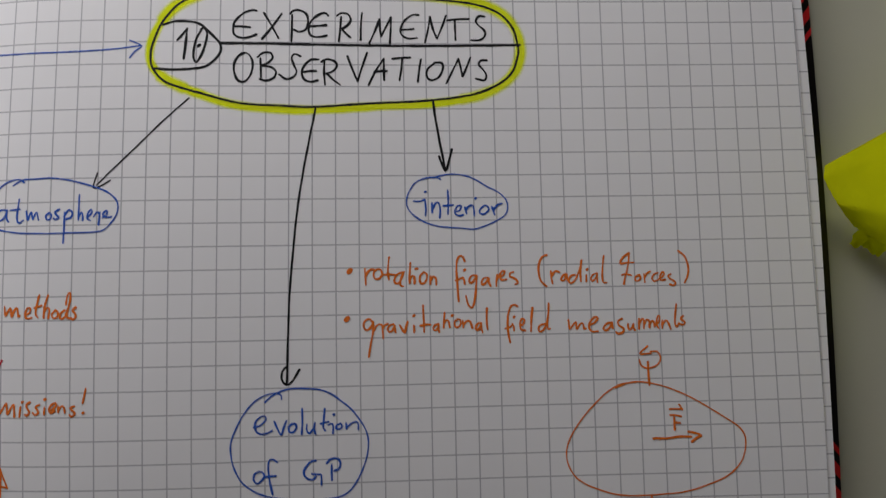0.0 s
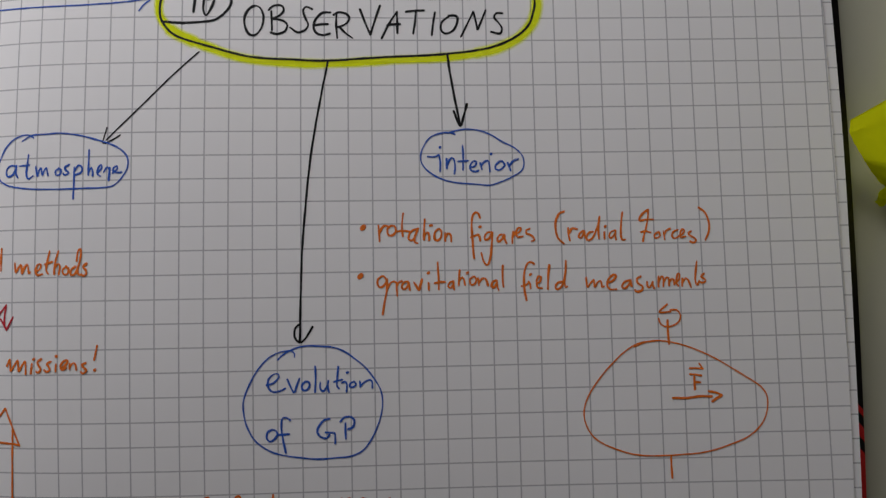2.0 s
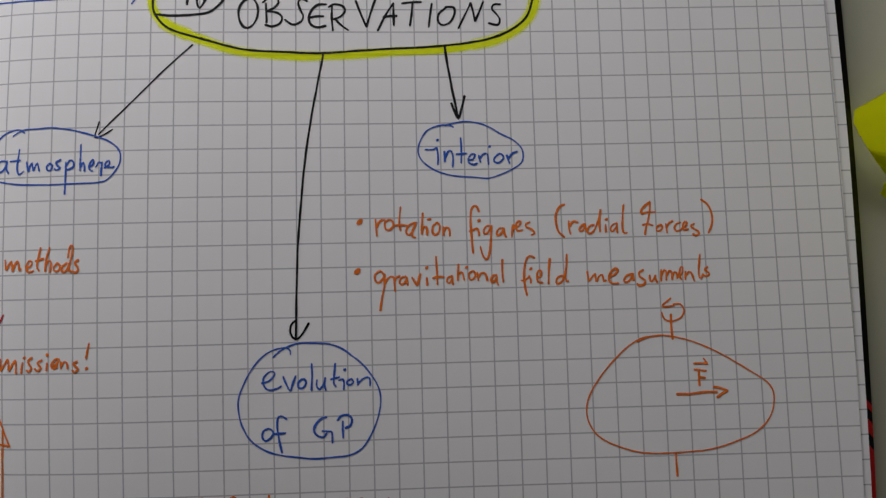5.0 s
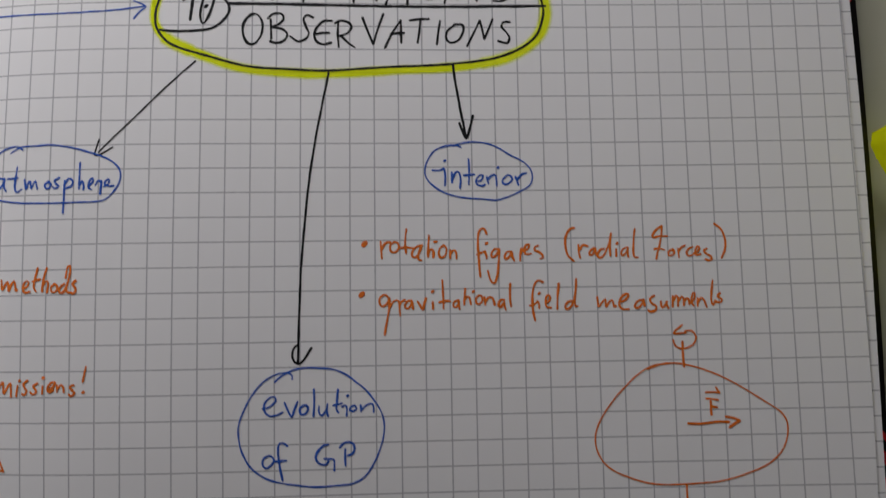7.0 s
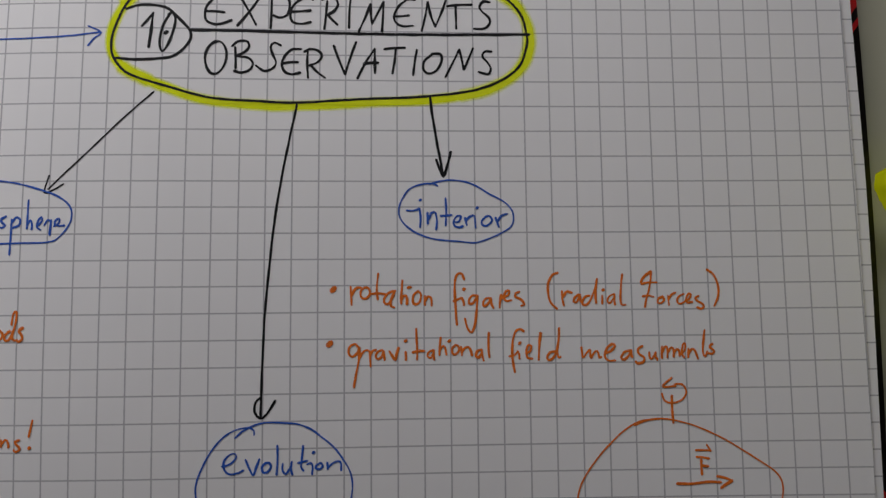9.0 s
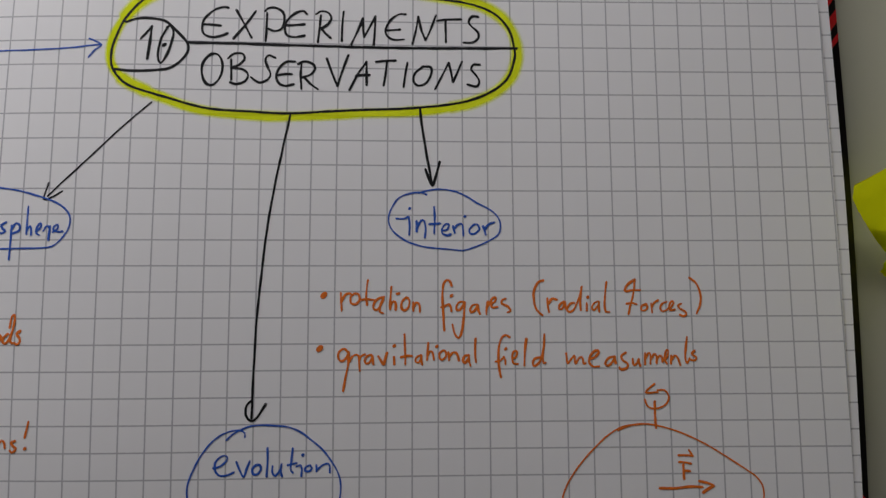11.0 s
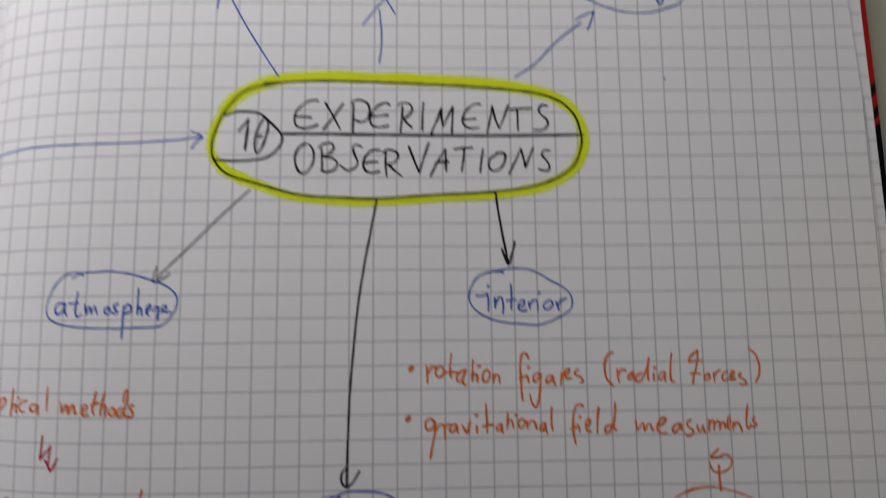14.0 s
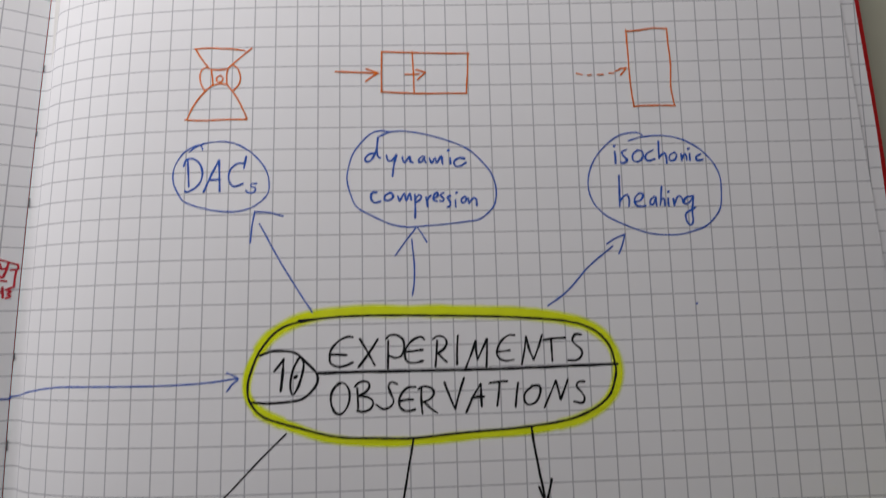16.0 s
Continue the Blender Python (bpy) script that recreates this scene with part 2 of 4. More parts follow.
def right_u(s, v, beyond=0.0):
    """Spread more steps near the gutter, where the leaf bends."""
    g, e = gutter(v), fore_edge(v) + beyond
    return g + (e - g) * (0.2 * s + 0.8 * s ** 2)


right_page = part("right_page", sheet(bmesh.new(), lambda s, v, d: leaf(right_u(s, v), v, d), STEPS, ROWS_V, lambda s, v: (max(right_u(s, v), -5.5), v)), PAPER, notebook,
                  "white squared page covered in a hand-drawn diagram", smooth=False)
right_page.data.polygons.foreach_set("use_smooth", [True] * len(right_page.data.polygons))


def under_u(s, v):
    return right_u(s, v, 0.44 + 0.02 * math.sin(v * 0.35) - 0.007 * max(0.0, v - 4) + min(0.28, 0.03 * max(0.0, -3.0 - v)))


part("next_page", sheet(bmesh.new(), lambda s, v, d: leaf(under_u(s, v), v, d - 0.03 - 0.01 * s ** 6), STEPS, ROWS_V, lambda s, v: (under_u(s, v) + 0.35, v - 0.36)),
     PAPER, notebook, smooth=True)


def page_stack(right):
    """The leaves beneath, as a block whose edge steps back sheet by sheet."""
    bm = bmesh.new()
    vs = [PAGE_TOP + 0.1 + (PAGE_BOTTOM - PAGE_TOP - 0.2) * i / 24 for i in range(25)]
    layers = 12
    columns = []
    for v in vs:
        ring = []
        if right:
            for k in range(17):
                u = gutter(v) + 0.35 + (fore_edge(v) + 0.01 - gutter(v)) * (k / 16) ** 1.4
                ring.append(leaf(u, v, -0.28))
            edge = ring[-1].copy()
            for k in range(1, layers + 1):
                f = k / layers
                ring.append(Vector((edge.x + (0.02 * math.sin(k * 2.1) - 0.06 * f) * CELL, edge.y, edge.z + (COVER_TOP * CELL + 0.0001 - edge.z) * f)))
            ring.append(Vector((ring[0].x, edge.y, COVER_TOP * CELL + 0.0001)))
        else:
            for k in range(17):
                ring.append(left_leaf(0.35 + 40.6 * (k / 16) ** 1.4, v, -0.28))
            edge = ring[-1].copy()
            for k in range(1, layers + 1):
                f = k / layers
                ring.append(Vector((edge.x + 0.02 * math.sin(k * 2.1) * CELL, edge.y, edge.z + (COVER_TOP * CELL + 0.0001 - edge.z) * f)))
            ring.append(Vector((ring[0].x, edge.y, COVER_TOP * CELL + 0.0001)))
        columns.append([bm.verts.new((p.x, p.y, max(p.z, -1.97 * CELL))) for p in ring])
    for a, b in zip(columns, columns[1:]):
        for i in range(len(a)):
            j = (i + 1) % len(a)
            bm.faces.new((a[i], a[j], b[j], b[i]))
    bm.faces.new(columns[0])
    bm.faces.new(list(reversed(columns[-1])))
    bmesh.ops.recalc_face_normals(bm, faces=bm.faces)
    return bm


part("page_block", page_stack(True), PAPER_EDGE, notebook, "stack of white leaves")
left_steps = [i / 36 for i in range(37)]
left_page = part("left_page", sheet(bmesh.new(), lambda s, v, d: left_leaf(41.2 * s ** 1.6, v, d), left_steps, ROWS_V, lambda s, v: (41.2 * s ** 1.6 - 0.85, v)),
                 PAPER, notebook, "shaded squared page with red and blue notes")
left_page.data.polygons.foreach_set("use_smooth", [True] * len(left_page.data.polygons))
part("page_block", page_stack(False), PAPER_EDGE, notebook, "stack of white leaves")


def cover_board():
    """Both boards and the spine in one bent, slightly bowed sheet of board."""
    bm = bmesh.new()
    ys = [(-PAGE_BOTTOM - 0.6) + (PAGE_BOTTOM - PAGE_TOP + 1.2) * i / 40 for i in range(41)]
    rows = []
    for y in ys:
        hi = 36.46 - 0.0012 * (y + 0.5) ** 2
        lo = -48.6 + 0.0012 * (y + 0.5) ** 2
        end = min(y - ys[0], ys[-1] - y)
        trim = 0.5 - math.sqrt(max(0.0, 0.25 - (0.5 - min(0.5, end)) ** 2))
        xs = [lo + trim, lo + 0.6 + trim, -9.5, -8.0, -2.8, hi - 0.6 - trim, hi - 0.07 - trim, hi - trim]
        top = [COVER_TOP, COVER_TOP, COVER_TOP, -2.0, -2.0, COVER_TOP, COVER_TOP, COVER_TOP - 0.08]
        low = [-2.05] * 8
        rows.append(([bm.verts.new((x * CELL, y * CELL, z * CELL)) for x, z in zip(xs, top)], [bm.verts.new((x * CELL, y * CELL, z * CELL)) for x, z in zip(xs, low)]))
    for (a, b), (c, d) in zip(rows, rows[1:]):
        for i in range(7):
            bm.faces.new((a[i], a[i + 1], c[i + 1], c[i]))
            bm.faces.new((b[i + 1], b[i], d[i], d[i + 1]))
        bm.faces.new((a[7], b[7], d[7], c[7]))
        bm.faces.new((b[0], a[0], c[0], d[0]))
    for a, b in (rows[0], rows[-1]):
        for i in range(7):
            bm.faces.new((a[i], b[i], b[i + 1], a[i + 1]))
    bmesh.ops.recalc_face_normals(bm, faces=bm.faces)
    return bm


part("cover", cover_board(), COVER, notebook, "glossy red hard cover with a black printed band and slanting bars")


def stitch(v, length):
    bm = bmesh.new()
    rings = []
    for k in range(7):
        p = leaf(gutter(v) + 0.05, v + length * (k / 6 - 0.5), 0.02 + 0.03 * math.sin(math.pi * k / 6))
        rings.append([bm.verts.new(p + Vector((math.cos(a), 0, math.sin(a))) * 0.035 * CELL) for a in (0.5, 2.6, 4.7)])
    for a, b in zip(rings, rings[1:]):
        for i in range(3):
            bm.faces.new((a[i], a[(i + 1) % 3], b[(i + 1) % 3], b[i]))
    bm.faces.new(rings[0])
    bm.faces.new(rings[-1])
    bmesh.ops.recalc_face_normals(bm, faces=bm.faces)
    return bm


for v, length in ((-17.2, 0.35), (-13.7, 0.25), (-10.2, 0.45), (1.1, 0.45), (-2.9, 0.3)):
    part("binding_thread", stitch(v, length), THREAD, notebook, "loose grey thread in the gutter")


# ---- pen strokes ----
INK_LEVEL = [0]


def spline(points, step=0.11):
    """A smooth hand-drawn line through a few points."""
    p = [Vector(q).to_2d() for q in points]
    if len(p) == 2:
        n = max(2, int((p[1] - p[0]).length / step))
        return [p[0].lerp(p[1], i / n) for i in range(n + 1)]
    out = []
    ext = [p[0] * 2 - p[1]] + p + [p[-1] * 2 - p[-2]]
    for a, b, c, d in zip(ext, ext[1:], ext[2:], ext[3:]):
        n = max(2, int((c - b).length / step))
        for i in range(n):
            t = i / n
            out.append(0.5 * (2 * b + (c - a) * t + (2 * a - 5 * b + 4 * c - d) * t * t + (3 * b - a - 3 * c + d) * t ** 3))
    out.append(p[-1])
    return out


def stroke(bm, points, width, level, place, shake=0.012, press=0.25, swell=None):
    """A ribbon of ink with rounded ends, a little thicker in its middle, lying on the paper."""
    pts = [q for k, q in enumerate(points) if k == 0 or (q - points[k - 1]).length > 1e-5]
    if len(pts) < 2:
        return
    seed = random.uniform(0, 90)
    if sum((q - p).length for p, q in zip(pts, pts[1:])) < 0.09:         # a dot of the pen
        mid = pts[len(pts) // 2]
        pts = [mid + Vector((-0.25, 0.2)) * width, mid, mid + Vector((0.25, -0.2)) * width]
        width *= 1.25
    pts = [q + Vector((noise.noise((q.x * 1.7, q.y * 1.7, seed)), noise.noise((q.x * 1.7, q.y * 1.7, seed + 7)))) * shake for q in pts]
    d0, d1 = (pts[0] - pts[1]).normalized(), (pts[-1] - pts[-2]).normalized()
    line = [(pts[0] + d0 * width * 0.42, 0.45)] + [(q, 1.0) for q in pts] + [(pts[-1] + d1 * width * 0.42, 0.45)]
    prev = None
    for k, (q, w) in enumerate(line):
        a, b = line[max(0, k - 1)][0], line[min(len(line) - 1, k + 1)][0]
        t = (b - a).normalized()
        side = Vector((-t.y, t.x))
        half = 0.5 * width * w * (1 + press * noise.noise((q.x * 2.3 + seed, q.y * 2.3, 3.0)))
        half *= swell(q) if swell else 1.0
        row = [bm.verts.new(place(*(q - side * half), level)), bm.verts.new(place(*q, level + 0.002)), bm.verts.new(place(*(q + side * half), level))]
        if prev:
            bm.faces.new((prev[0], row[0], row[1], prev[1]))
            bm.faces.new((prev[1], row[1], row[2], prev[2]))
        prev = row


def next_level():
    INK_LEVEL[0] += 1
    return 0.005 + 0.00012 * INK_LEVEL[0]


def face_up(bm):
    for f in bm.faces:
        f.normal_update()
        if f.normal.z < 0:
            f.normal_flip()
    return bm


def drawing(name, label, lines, colour, width, page=None, place=leaf, shake=0.012, level=None, smooth_lines=True):
    """One drawn figure: lines are lists of (u, v) places on the page."""
    bm = bmesh.new()
    level = next_level() if level is None else level
    for pts in lines:
        stroke(bm, spline(pts) if smooth_lines else [q for a, b in zip(pts, pts[1:]) for q in spline([a, b])], width, level, place, shake)
    return part(name, face_up(bm), colour, right_page if page is None else page, label)


# ---- the writer's alphabet: strokes on a unit height, parted by slashes ----
ALPHABET = {}


def glyph(sign, advance, text):
    ALPHABET[sign] = (advance, [[tuple(float(n) for n in q.split(",")) for q in s.split()] for s in text.split("/")])


glyph("a", 0.86, ".62,.85 .4,1 .12,.75 .08,.3 .3,.02 .55,.3 .64,.9 / .64,.9 .64,.3 .8,.05")
glyph("c", 0.78, ".65,.85 .45,1 .15,.7 .1,.3 .35,0 .7,.15")
glyph("e", 0.76, ".1,.45 .4,.55 .6,.8 .4,1.02 .15,.75 .1,.3 .35,0 .7,.2")
glyph("p", 0.82, ".1,.95 .15,.2 .1,-1.15 / .12,.5 .3,.95 .6,.85 .62,.35 .35,.1 .14,.25")
glyph("s", 0.66, ".55,.9 .3,1 .15,.75 .45,.45 .5,.15 .25,-.02 .05,.15")
glyph("F", 1.0, ".42,.85 .42,.4 .44,0 / .1,1 .5,.98 1,.9 / .42,.5 .9,.46")
glyph("1", 1.0, "0,.62 .45,.8 .85,1 / .85,1 .75,.5 .62,0")
glyph("0", 1.0, ".62,1 .25,.65 .12,.2 .32,-.02 .7,.3 .95,.8 .78,1.02 .55,.98")


def letter(lines, colour, width, level, label, place, page):
    bm = bmesh.new()
    for pts in lines:
        stroke(bm, spline(pts, 0.05), width, level, place, 0.006, 0.45)
    return part("letter", face_up(bm), colour, page, label)


def write(text, start, end, height, colour, width, label):
    """A word in the writer's usual hand along the line from start to end; height: that of small letters, in squares."""
    level = next_level()
    a, b = Vector(start), Vector(end)
    total = sum(ALPHABET[s][0] for s in text) - 0.12
    pen = 0.0
    for k, s in enumerate(text):
        advance, lines = ALPHABET[s]
        lift, grow = random.uniform(-0.05, 0.05), random.uniform(0.93, 1.07)
        drawn = [[a.lerp(b, (pen + x) / total) + Vector((random.uniform(-0.012, 0.012), -(y * grow + lift) * height)) for x, y in pts] for pts in lines]
        letter(drawn, colour, width, level + (0.00006 if k % 2 else 0.0), "one letter of " + label, leaf, right_page)
        pen += advance


def capitals(word, spans, colour, width, label, page=None):
    """A word in capitals: spans give left, right, upper and lower limits of every letter."""
    level = next_level()
    for k, (s, (u0, u1, v0, v1)) in enumerate(zip(word, spans)):
        letter([[(u0 + (u1 - u0) * x, v1 + (v0 - v1) * y) for x, y in pts] for pts in ALPHABET[s][1]], colour, width, level + (0.00006 if k % 2 else 0.0),
               "one letter of " + label if len(word) > 1 else label, leaf, right_page if page is None else page)


def pen_lines(text):
    """Strokes parted by slashes, each a row of places u,v on the page."""
    return [[tuple(float(n) for n in q.split(",")) for q in s.split()] for s in text.split("/")]


def word(label, colour, width, text):
    """A handwritten word: its letters are parted by semicolons."""
    level = next_level()
    for k, strokes in enumerate(text.split(";")):
        letter(pen_lines(strokes), colour, width, level + (0.00006 if k % 2 else 0.0), "one letter of " + label, leaf, right_page)


def ring(label, colour, width, text):
    """A ring drawn in one go, from where the pen sets on to where it runs out."""
    bm = bmesh.new()
    stroke(bm, spline(pen_lines(text)[0]), width, next_level(), leaf, 0.012, 0.4)
    return part("bubble", face_up(bm), colour, right_page, label)


# ---- what is drawn on the page: title and branches in black ----
TITLE = spline([(9.0, -4.28), (7.52, -3.94), (6.62, -3.05), (6.16, -2.0), (6.06, -1.3), (6.19, -0.75), (6.7, -0.2), (7.70, 0.17), (9.79, 0.74), (11.72, 0.88), (13.06, 0.92), (15.39, 0.77), (18.33, 0.60),
                (20.41, 0.25), (21.72, -0.50), (22.14, -1.42), (22.14, -2.06), (21.92, -2.82), (21.25, -3.50), (20.0, -3.91), (17.47, -4.15), (14.9, -4.27), (12.45, -4.35), (10.4, -4.36), (8.74, -4.26), (8.2, -4.22)])


def beside(points, centre, off):
    """The same loop drawn a little outside it; off gives the shift at a place."""
    out = []
    for k, q in enumerate(points):
        t = (points[min(k + 1, len(points) - 1)] - points[max(k - 1, 0)]).normalized()
        n = Vector((-t.y, t.x))
        out.append(q + n * off(q) * (1 if n.dot(q - Vector(centre)) > 0 else -1))
    return out


def outside(q):
    """How far the marker ran outside the black ring (negative: inside it)."""
    if q.y < -3.0:
        return 0.06 if q.x < 8.6 else (0.20 if q.x < 19 else 0.12)
    if q.y > -0.45:
        return -0.10 + 0.09 * min(3.0, max(0.0, q.x - 6.6)) if q.x < 10 else 0.15
    return 0.12 if q.x < 10 else 0.17


def marker_half(q):
    """Half the breadth of the marker's band."""
    if q.y < -2.9:
        return 0.37
    if q.x < 7.6:
        return 0.25 if q.y < -0.45 else 0.33
    return 0.34 if q.x > 19.5 else 0.27


def band(points, half_of, level):
    """A broad soft-rimmed band of marker ink; the UV map runs across it from -1 to 1."""
    bm = bmesh.new()
    layer = bm.loops.layers.uv.new("across")
    prev = None
    for k, q in enumerate(points):
        t = (points[min(k + 1, len(points) - 1)] - points[max(k - 1, 0)]).normalized()
        side = Vector((-t.y, t.x)) * half_of(q) * (1 + 0.10 * noise.noise((q.x * 0.9, q.y * 0.9, 3.0)))
        row = [bm.verts.new(leaf(*(q + side * a), level)) for a in (-1, -0.5, 0, 0.5, 1)]
        if prev:
            for i in range(4):
                f = bm.faces.new((prev[i], row[i], row[i + 1], prev[i + 1]))
                for lp, a in zip(f.loops, (i, i, i + 1, i + 1)):
                    lp[layer].uv = (a / 2 - 1, k * 0.1)
        prev = row
    return bm


LOOP = TITLE[:max(k for k, q in enumerate(TITLE) if q.x > 9.05 and q.y < -4) + 1]
MARKER = beside(LOOP, (14.1, -1.7), outside)
MARKER = [sum((MARKER[(k + d) % len(MARKER)] for d in range(-7, 8)), Vector((0, 0))) / 15 for k in range(len(MARKER))]
MARKER.append(MARKER[0])
part("highlighter_ring", face_up(band(MARKER, marker_half, 0.003)), HIGHLIGHT, right_page, "fluorescent yellow highlighter ring")
bm = bmesh.new()
stroke(bm, TITLE, 0.095, next_level(), leaf, 0.012)
part("title_ring", face_up(bm), BLACK_INK, right_page, "black ring round the title")
drawing("number_ring", "black half ring round the number", [[(6.56, -2.76), (7.06, -2.92), (7.6, -2.92), (8.15, -2.80), (8.65, -2.33), (9.03, -1.85), (8.96, -1.40), (8.45, -0.90), (7.84, -0.77), (7.0, -0.73), (6.22, -0.79)]], BLACK_INK, 0.110)
drawing("dividing_line", "black line parting the title", [[(9.05, -1.94), (11.7, -1.93), (16.66, -1.89), (22.27, -1.95)]], BLACK_INK, 0.115)
word("the word EXPERIMENTS in black capitals", BLACK_INK, 0.098,
     "10.57,-3.44 10.37,-3.47 10.00,-3.33 9.64,-2.95 9.56,-2.61 9.63,-2.32 9.93,-2.19 10.25,-2.23 10.57,-2.36 / 9.57,-2.71 9.92,-2.71 10.29,-2.68 ; "
     "10.88,-3.36 11.21,-2.78 11.52,-2.19 / 11.65,-3.32 11.26,-2.73 10.80,-2.14 ; "
     "12.11,-3.26 12.10,-2.69 12.08,-2.05 / 12.02,-3.33 12.18,-3.48 12.46,-3.48 12.74,-3.29 12.80,-2.94 12.69,-2.60 12.41,-2.50 12.18,-2.59 ; "
     "13.70,-3.25 13.53,-3.38 13.20,-3.25 12.92,-2.95 12.83,-2.60 12.93,-2.33 13.25,-2.26 13.63,-2.33 / 12.86,-2.75 13.20,-2.77 13.62,-2.81 ; "
     "14.26,-3.21 14.21,-2.62 14.16,-2.07 / 14.07,-3.26 14.28,-3.39 14.56,-3.33 14.68,-3.10 14.56,-2.84 14.28,-2.64 / 14.30,-2.64 14.47,-2.44 14.67,-2.25 ; 15.18,-3.40 15.13,-2.78 15.12,-2.13 ; "
     "15.50,-1.99 15.74,-2.54 15.96,-3.13 / 15.96,-3.13 15.98,-2.64 16.02,-2.32 / 16.02,-2.32 16.26,-2.79 16.47,-3.22 / 16.47,-3.22 16.45,-2.64 16.41,-2.00 ; "
     "17.71,-3.34 17.41,-3.33 17.07,-3.05 16.89,-2.65 16.97,-2.37 17.25,-2.23 17.63,-2.26 / 16.90,-2.63 17.21,-2.65 17.48,-2.68 ; "
     "17.98,-2.06 18.12,-2.66 18.22,-3.26 / 18.22,-3.26 18.35,-2.66 18.52,-2.24 / 18.52,-2.24 18.74,-2.76 18.94,-3.32 ; 19.34,-3.15 19.34,-2.67 19.35,-2.17 / 18.99,-3.09 19.42,-3.15 19.98,-3.17 ; "
     "20.70,-3.28 20.44,-3.30 20.29,-3.08 20.40,-2.88 20.66,-2.63 20.68,-2.38 20.46,-2.18 20.07,-2.17")
word("the word OBSERVATIONS in black capitals", BLACK_INK, 0.098,
     "10.08,-1.48 9.81,-1.35 9.63,-1.01 9.64,-0.58 9.82,-0.24 10.10,-0.22 10.36,-0.58 10.42,-1.06 10.26,-1.42 9.99,-1.51 9.83,-1.38 ; "
     "10.75,-1.26 10.77,-0.82 10.78,-0.42 / 10.63,-1.31 10.85,-1.50 11.18,-1.51 11.27,-1.29 11.09,-1.07 10.82,-0.94 / 10.82,-0.92 11.23,-0.85 11.43,-0.64 11.32,-0.37 11.01,-0.25 10.73,-0.32 ; "
     "12.49,-1.37 12.24,-1.47 12.10,-1.30 12.19,-0.98 12.31,-0.69 12.20,-0.45 11.87,-0.33 11.55,-0.54 ; "
     "13.27,-1.23 12.93,-1.21 12.65,-0.94 12.54,-0.60 12.66,-0.31 12.93,-0.21 13.24,-0.28 / 12.56,-0.64 12.89,-0.70 13.16,-0.70 ; "
     "13.53,-1.14 13.51,-0.65 13.55,-0.09 / 13.39,-1.12 13.63,-1.24 13.95,-1.16 14.07,-0.95 13.90,-0.70 13.58,-0.57 / 13.63,-0.60 13.90,-0.31 14.20,-0.09 ; "
     "14.53,-1.39 14.74,-0.81 14.97,-0.24 / 14.97,-0.24 15.16,-0.86 15.40,-1.55 ; 15.46,-0.08 15.77,-0.72 16.13,-1.28 / 16.13,-1.28 16.13,-0.77 16.14,-0.30 / 15.70,-0.67 15.96,-0.71 16.26,-0.72 ; "
     "16.95,-1.28 16.90,-0.77 16.82,-0.30 / 16.51,-1.28 16.91,-1.33 17.31,-1.35 ; 17.78,-1.27 17.70,-0.78 17.63,-0.24 ; "
     "18.37,-1.08 18.08,-0.83 18.03,-0.50 18.22,-0.31 18.55,-0.44 18.75,-0.83 18.71,-1.10 18.37,-1.12 ; "
     "18.90,-0.17 19.18,-0.73 19.46,-1.30 / 19.46,-1.30 19.56,-0.88 19.63,-0.49 / 19.63,-0.49 19.83,-0.93 20.00,-1.36 ; "
     "20.74,-1.23 20.48,-1.23 20.38,-1.03 20.57,-0.79 20.70,-0.54 20.60,-0.31 20.22,-0.39")
capitals("10", [(7.18, 7.66, -2.60, -1.22), (7.80, 8.48, -2.58, -1.10)], BLACK_INK, 0.106, "the number 10 in black")
drawing("dot", "black dot", [[(8.10, -1.83), (8.13, -1.80)]], BLACK_INK, 0.129)
drawing("arrow", "black arrow to atmosphere", [[(7.74, 0.55), (6.6, 1.62), (5.4, 2.85), (3.95, 4.30)], [(3.97, 3.78), (3.80, 4.43), (4.1, 4.36), (4.52, 4.10)]], BLACK_INK, 0.066)
drawing("arrow", "long black arrow to evolution", [[(13.14, 1.0), (12.72, 3.2), (12.36, 5.5), (12.08, 8.6), (11.98, 10.8), (11.93, 12.80)],
                                                   [(11.92, 12.12), (11.74, 12.3), (11.72, 12.66), (11.92, 12.88), (12.15, 12.72), (12.45, 12.24)]], BLACK_INK, 0.092)
drawing("arrow", "short black arrow to interior", [[(18.29, 0.66), (18.36, 1.3), (18.55, 2.5), (18.77, 3.70)], [(18.52, 3.15), (18.66, 3.55), (18.80, 3.82), (18.92, 3.45), (19.08, 2.83)]], BLACK_INK, 0.106)

# ---- blue branches ----
drawing("arrow", "blue arrow from the gutter to the title", [[(gutter(1.0) + 0.02, -1.02), (-6.0, -1.03), (-5.3, -1.14), (-4.1, -1.38), (-2.7, -1.55), (-1.3, -1.58), (0.2, -1.58), (2.7, -1.59), (4.4, -1.67), (5.6, -1.82)],
                                                      [(5.15, -2.06), (5.4, -1.95), (5.66, -1.80), (5.4, -1.58), (5.17, -1.28)]], BLUE_INK, 0.068)
drawing("arrow", "blue arrow to the cells", [[(8.82, -4.55), (8.2, -5.5), (7.48, -6.67), (6.95, -7.6), (6.42, -8.58)], [(6.03, -7.72), (6.1, -8.5), (6.22, -9.14)], [(6.22, -9.12), (6.8, -9.08), (7.47, -8.88)]], BLUE_INK, 0.068)
drawing("arrow", "blue arrow to dynamic compression", [[(13.20, -5.20), (13.30, -5.8), (13.31, -6.6), (13.23, -7.72)], [(12.46, -7.0), (12.95, -7.65), (13.46, -8.30)], [(13.46, -8.30), (13.7, -7.95), (13.91, -7.57)]], BLUE_INK, 0.068)
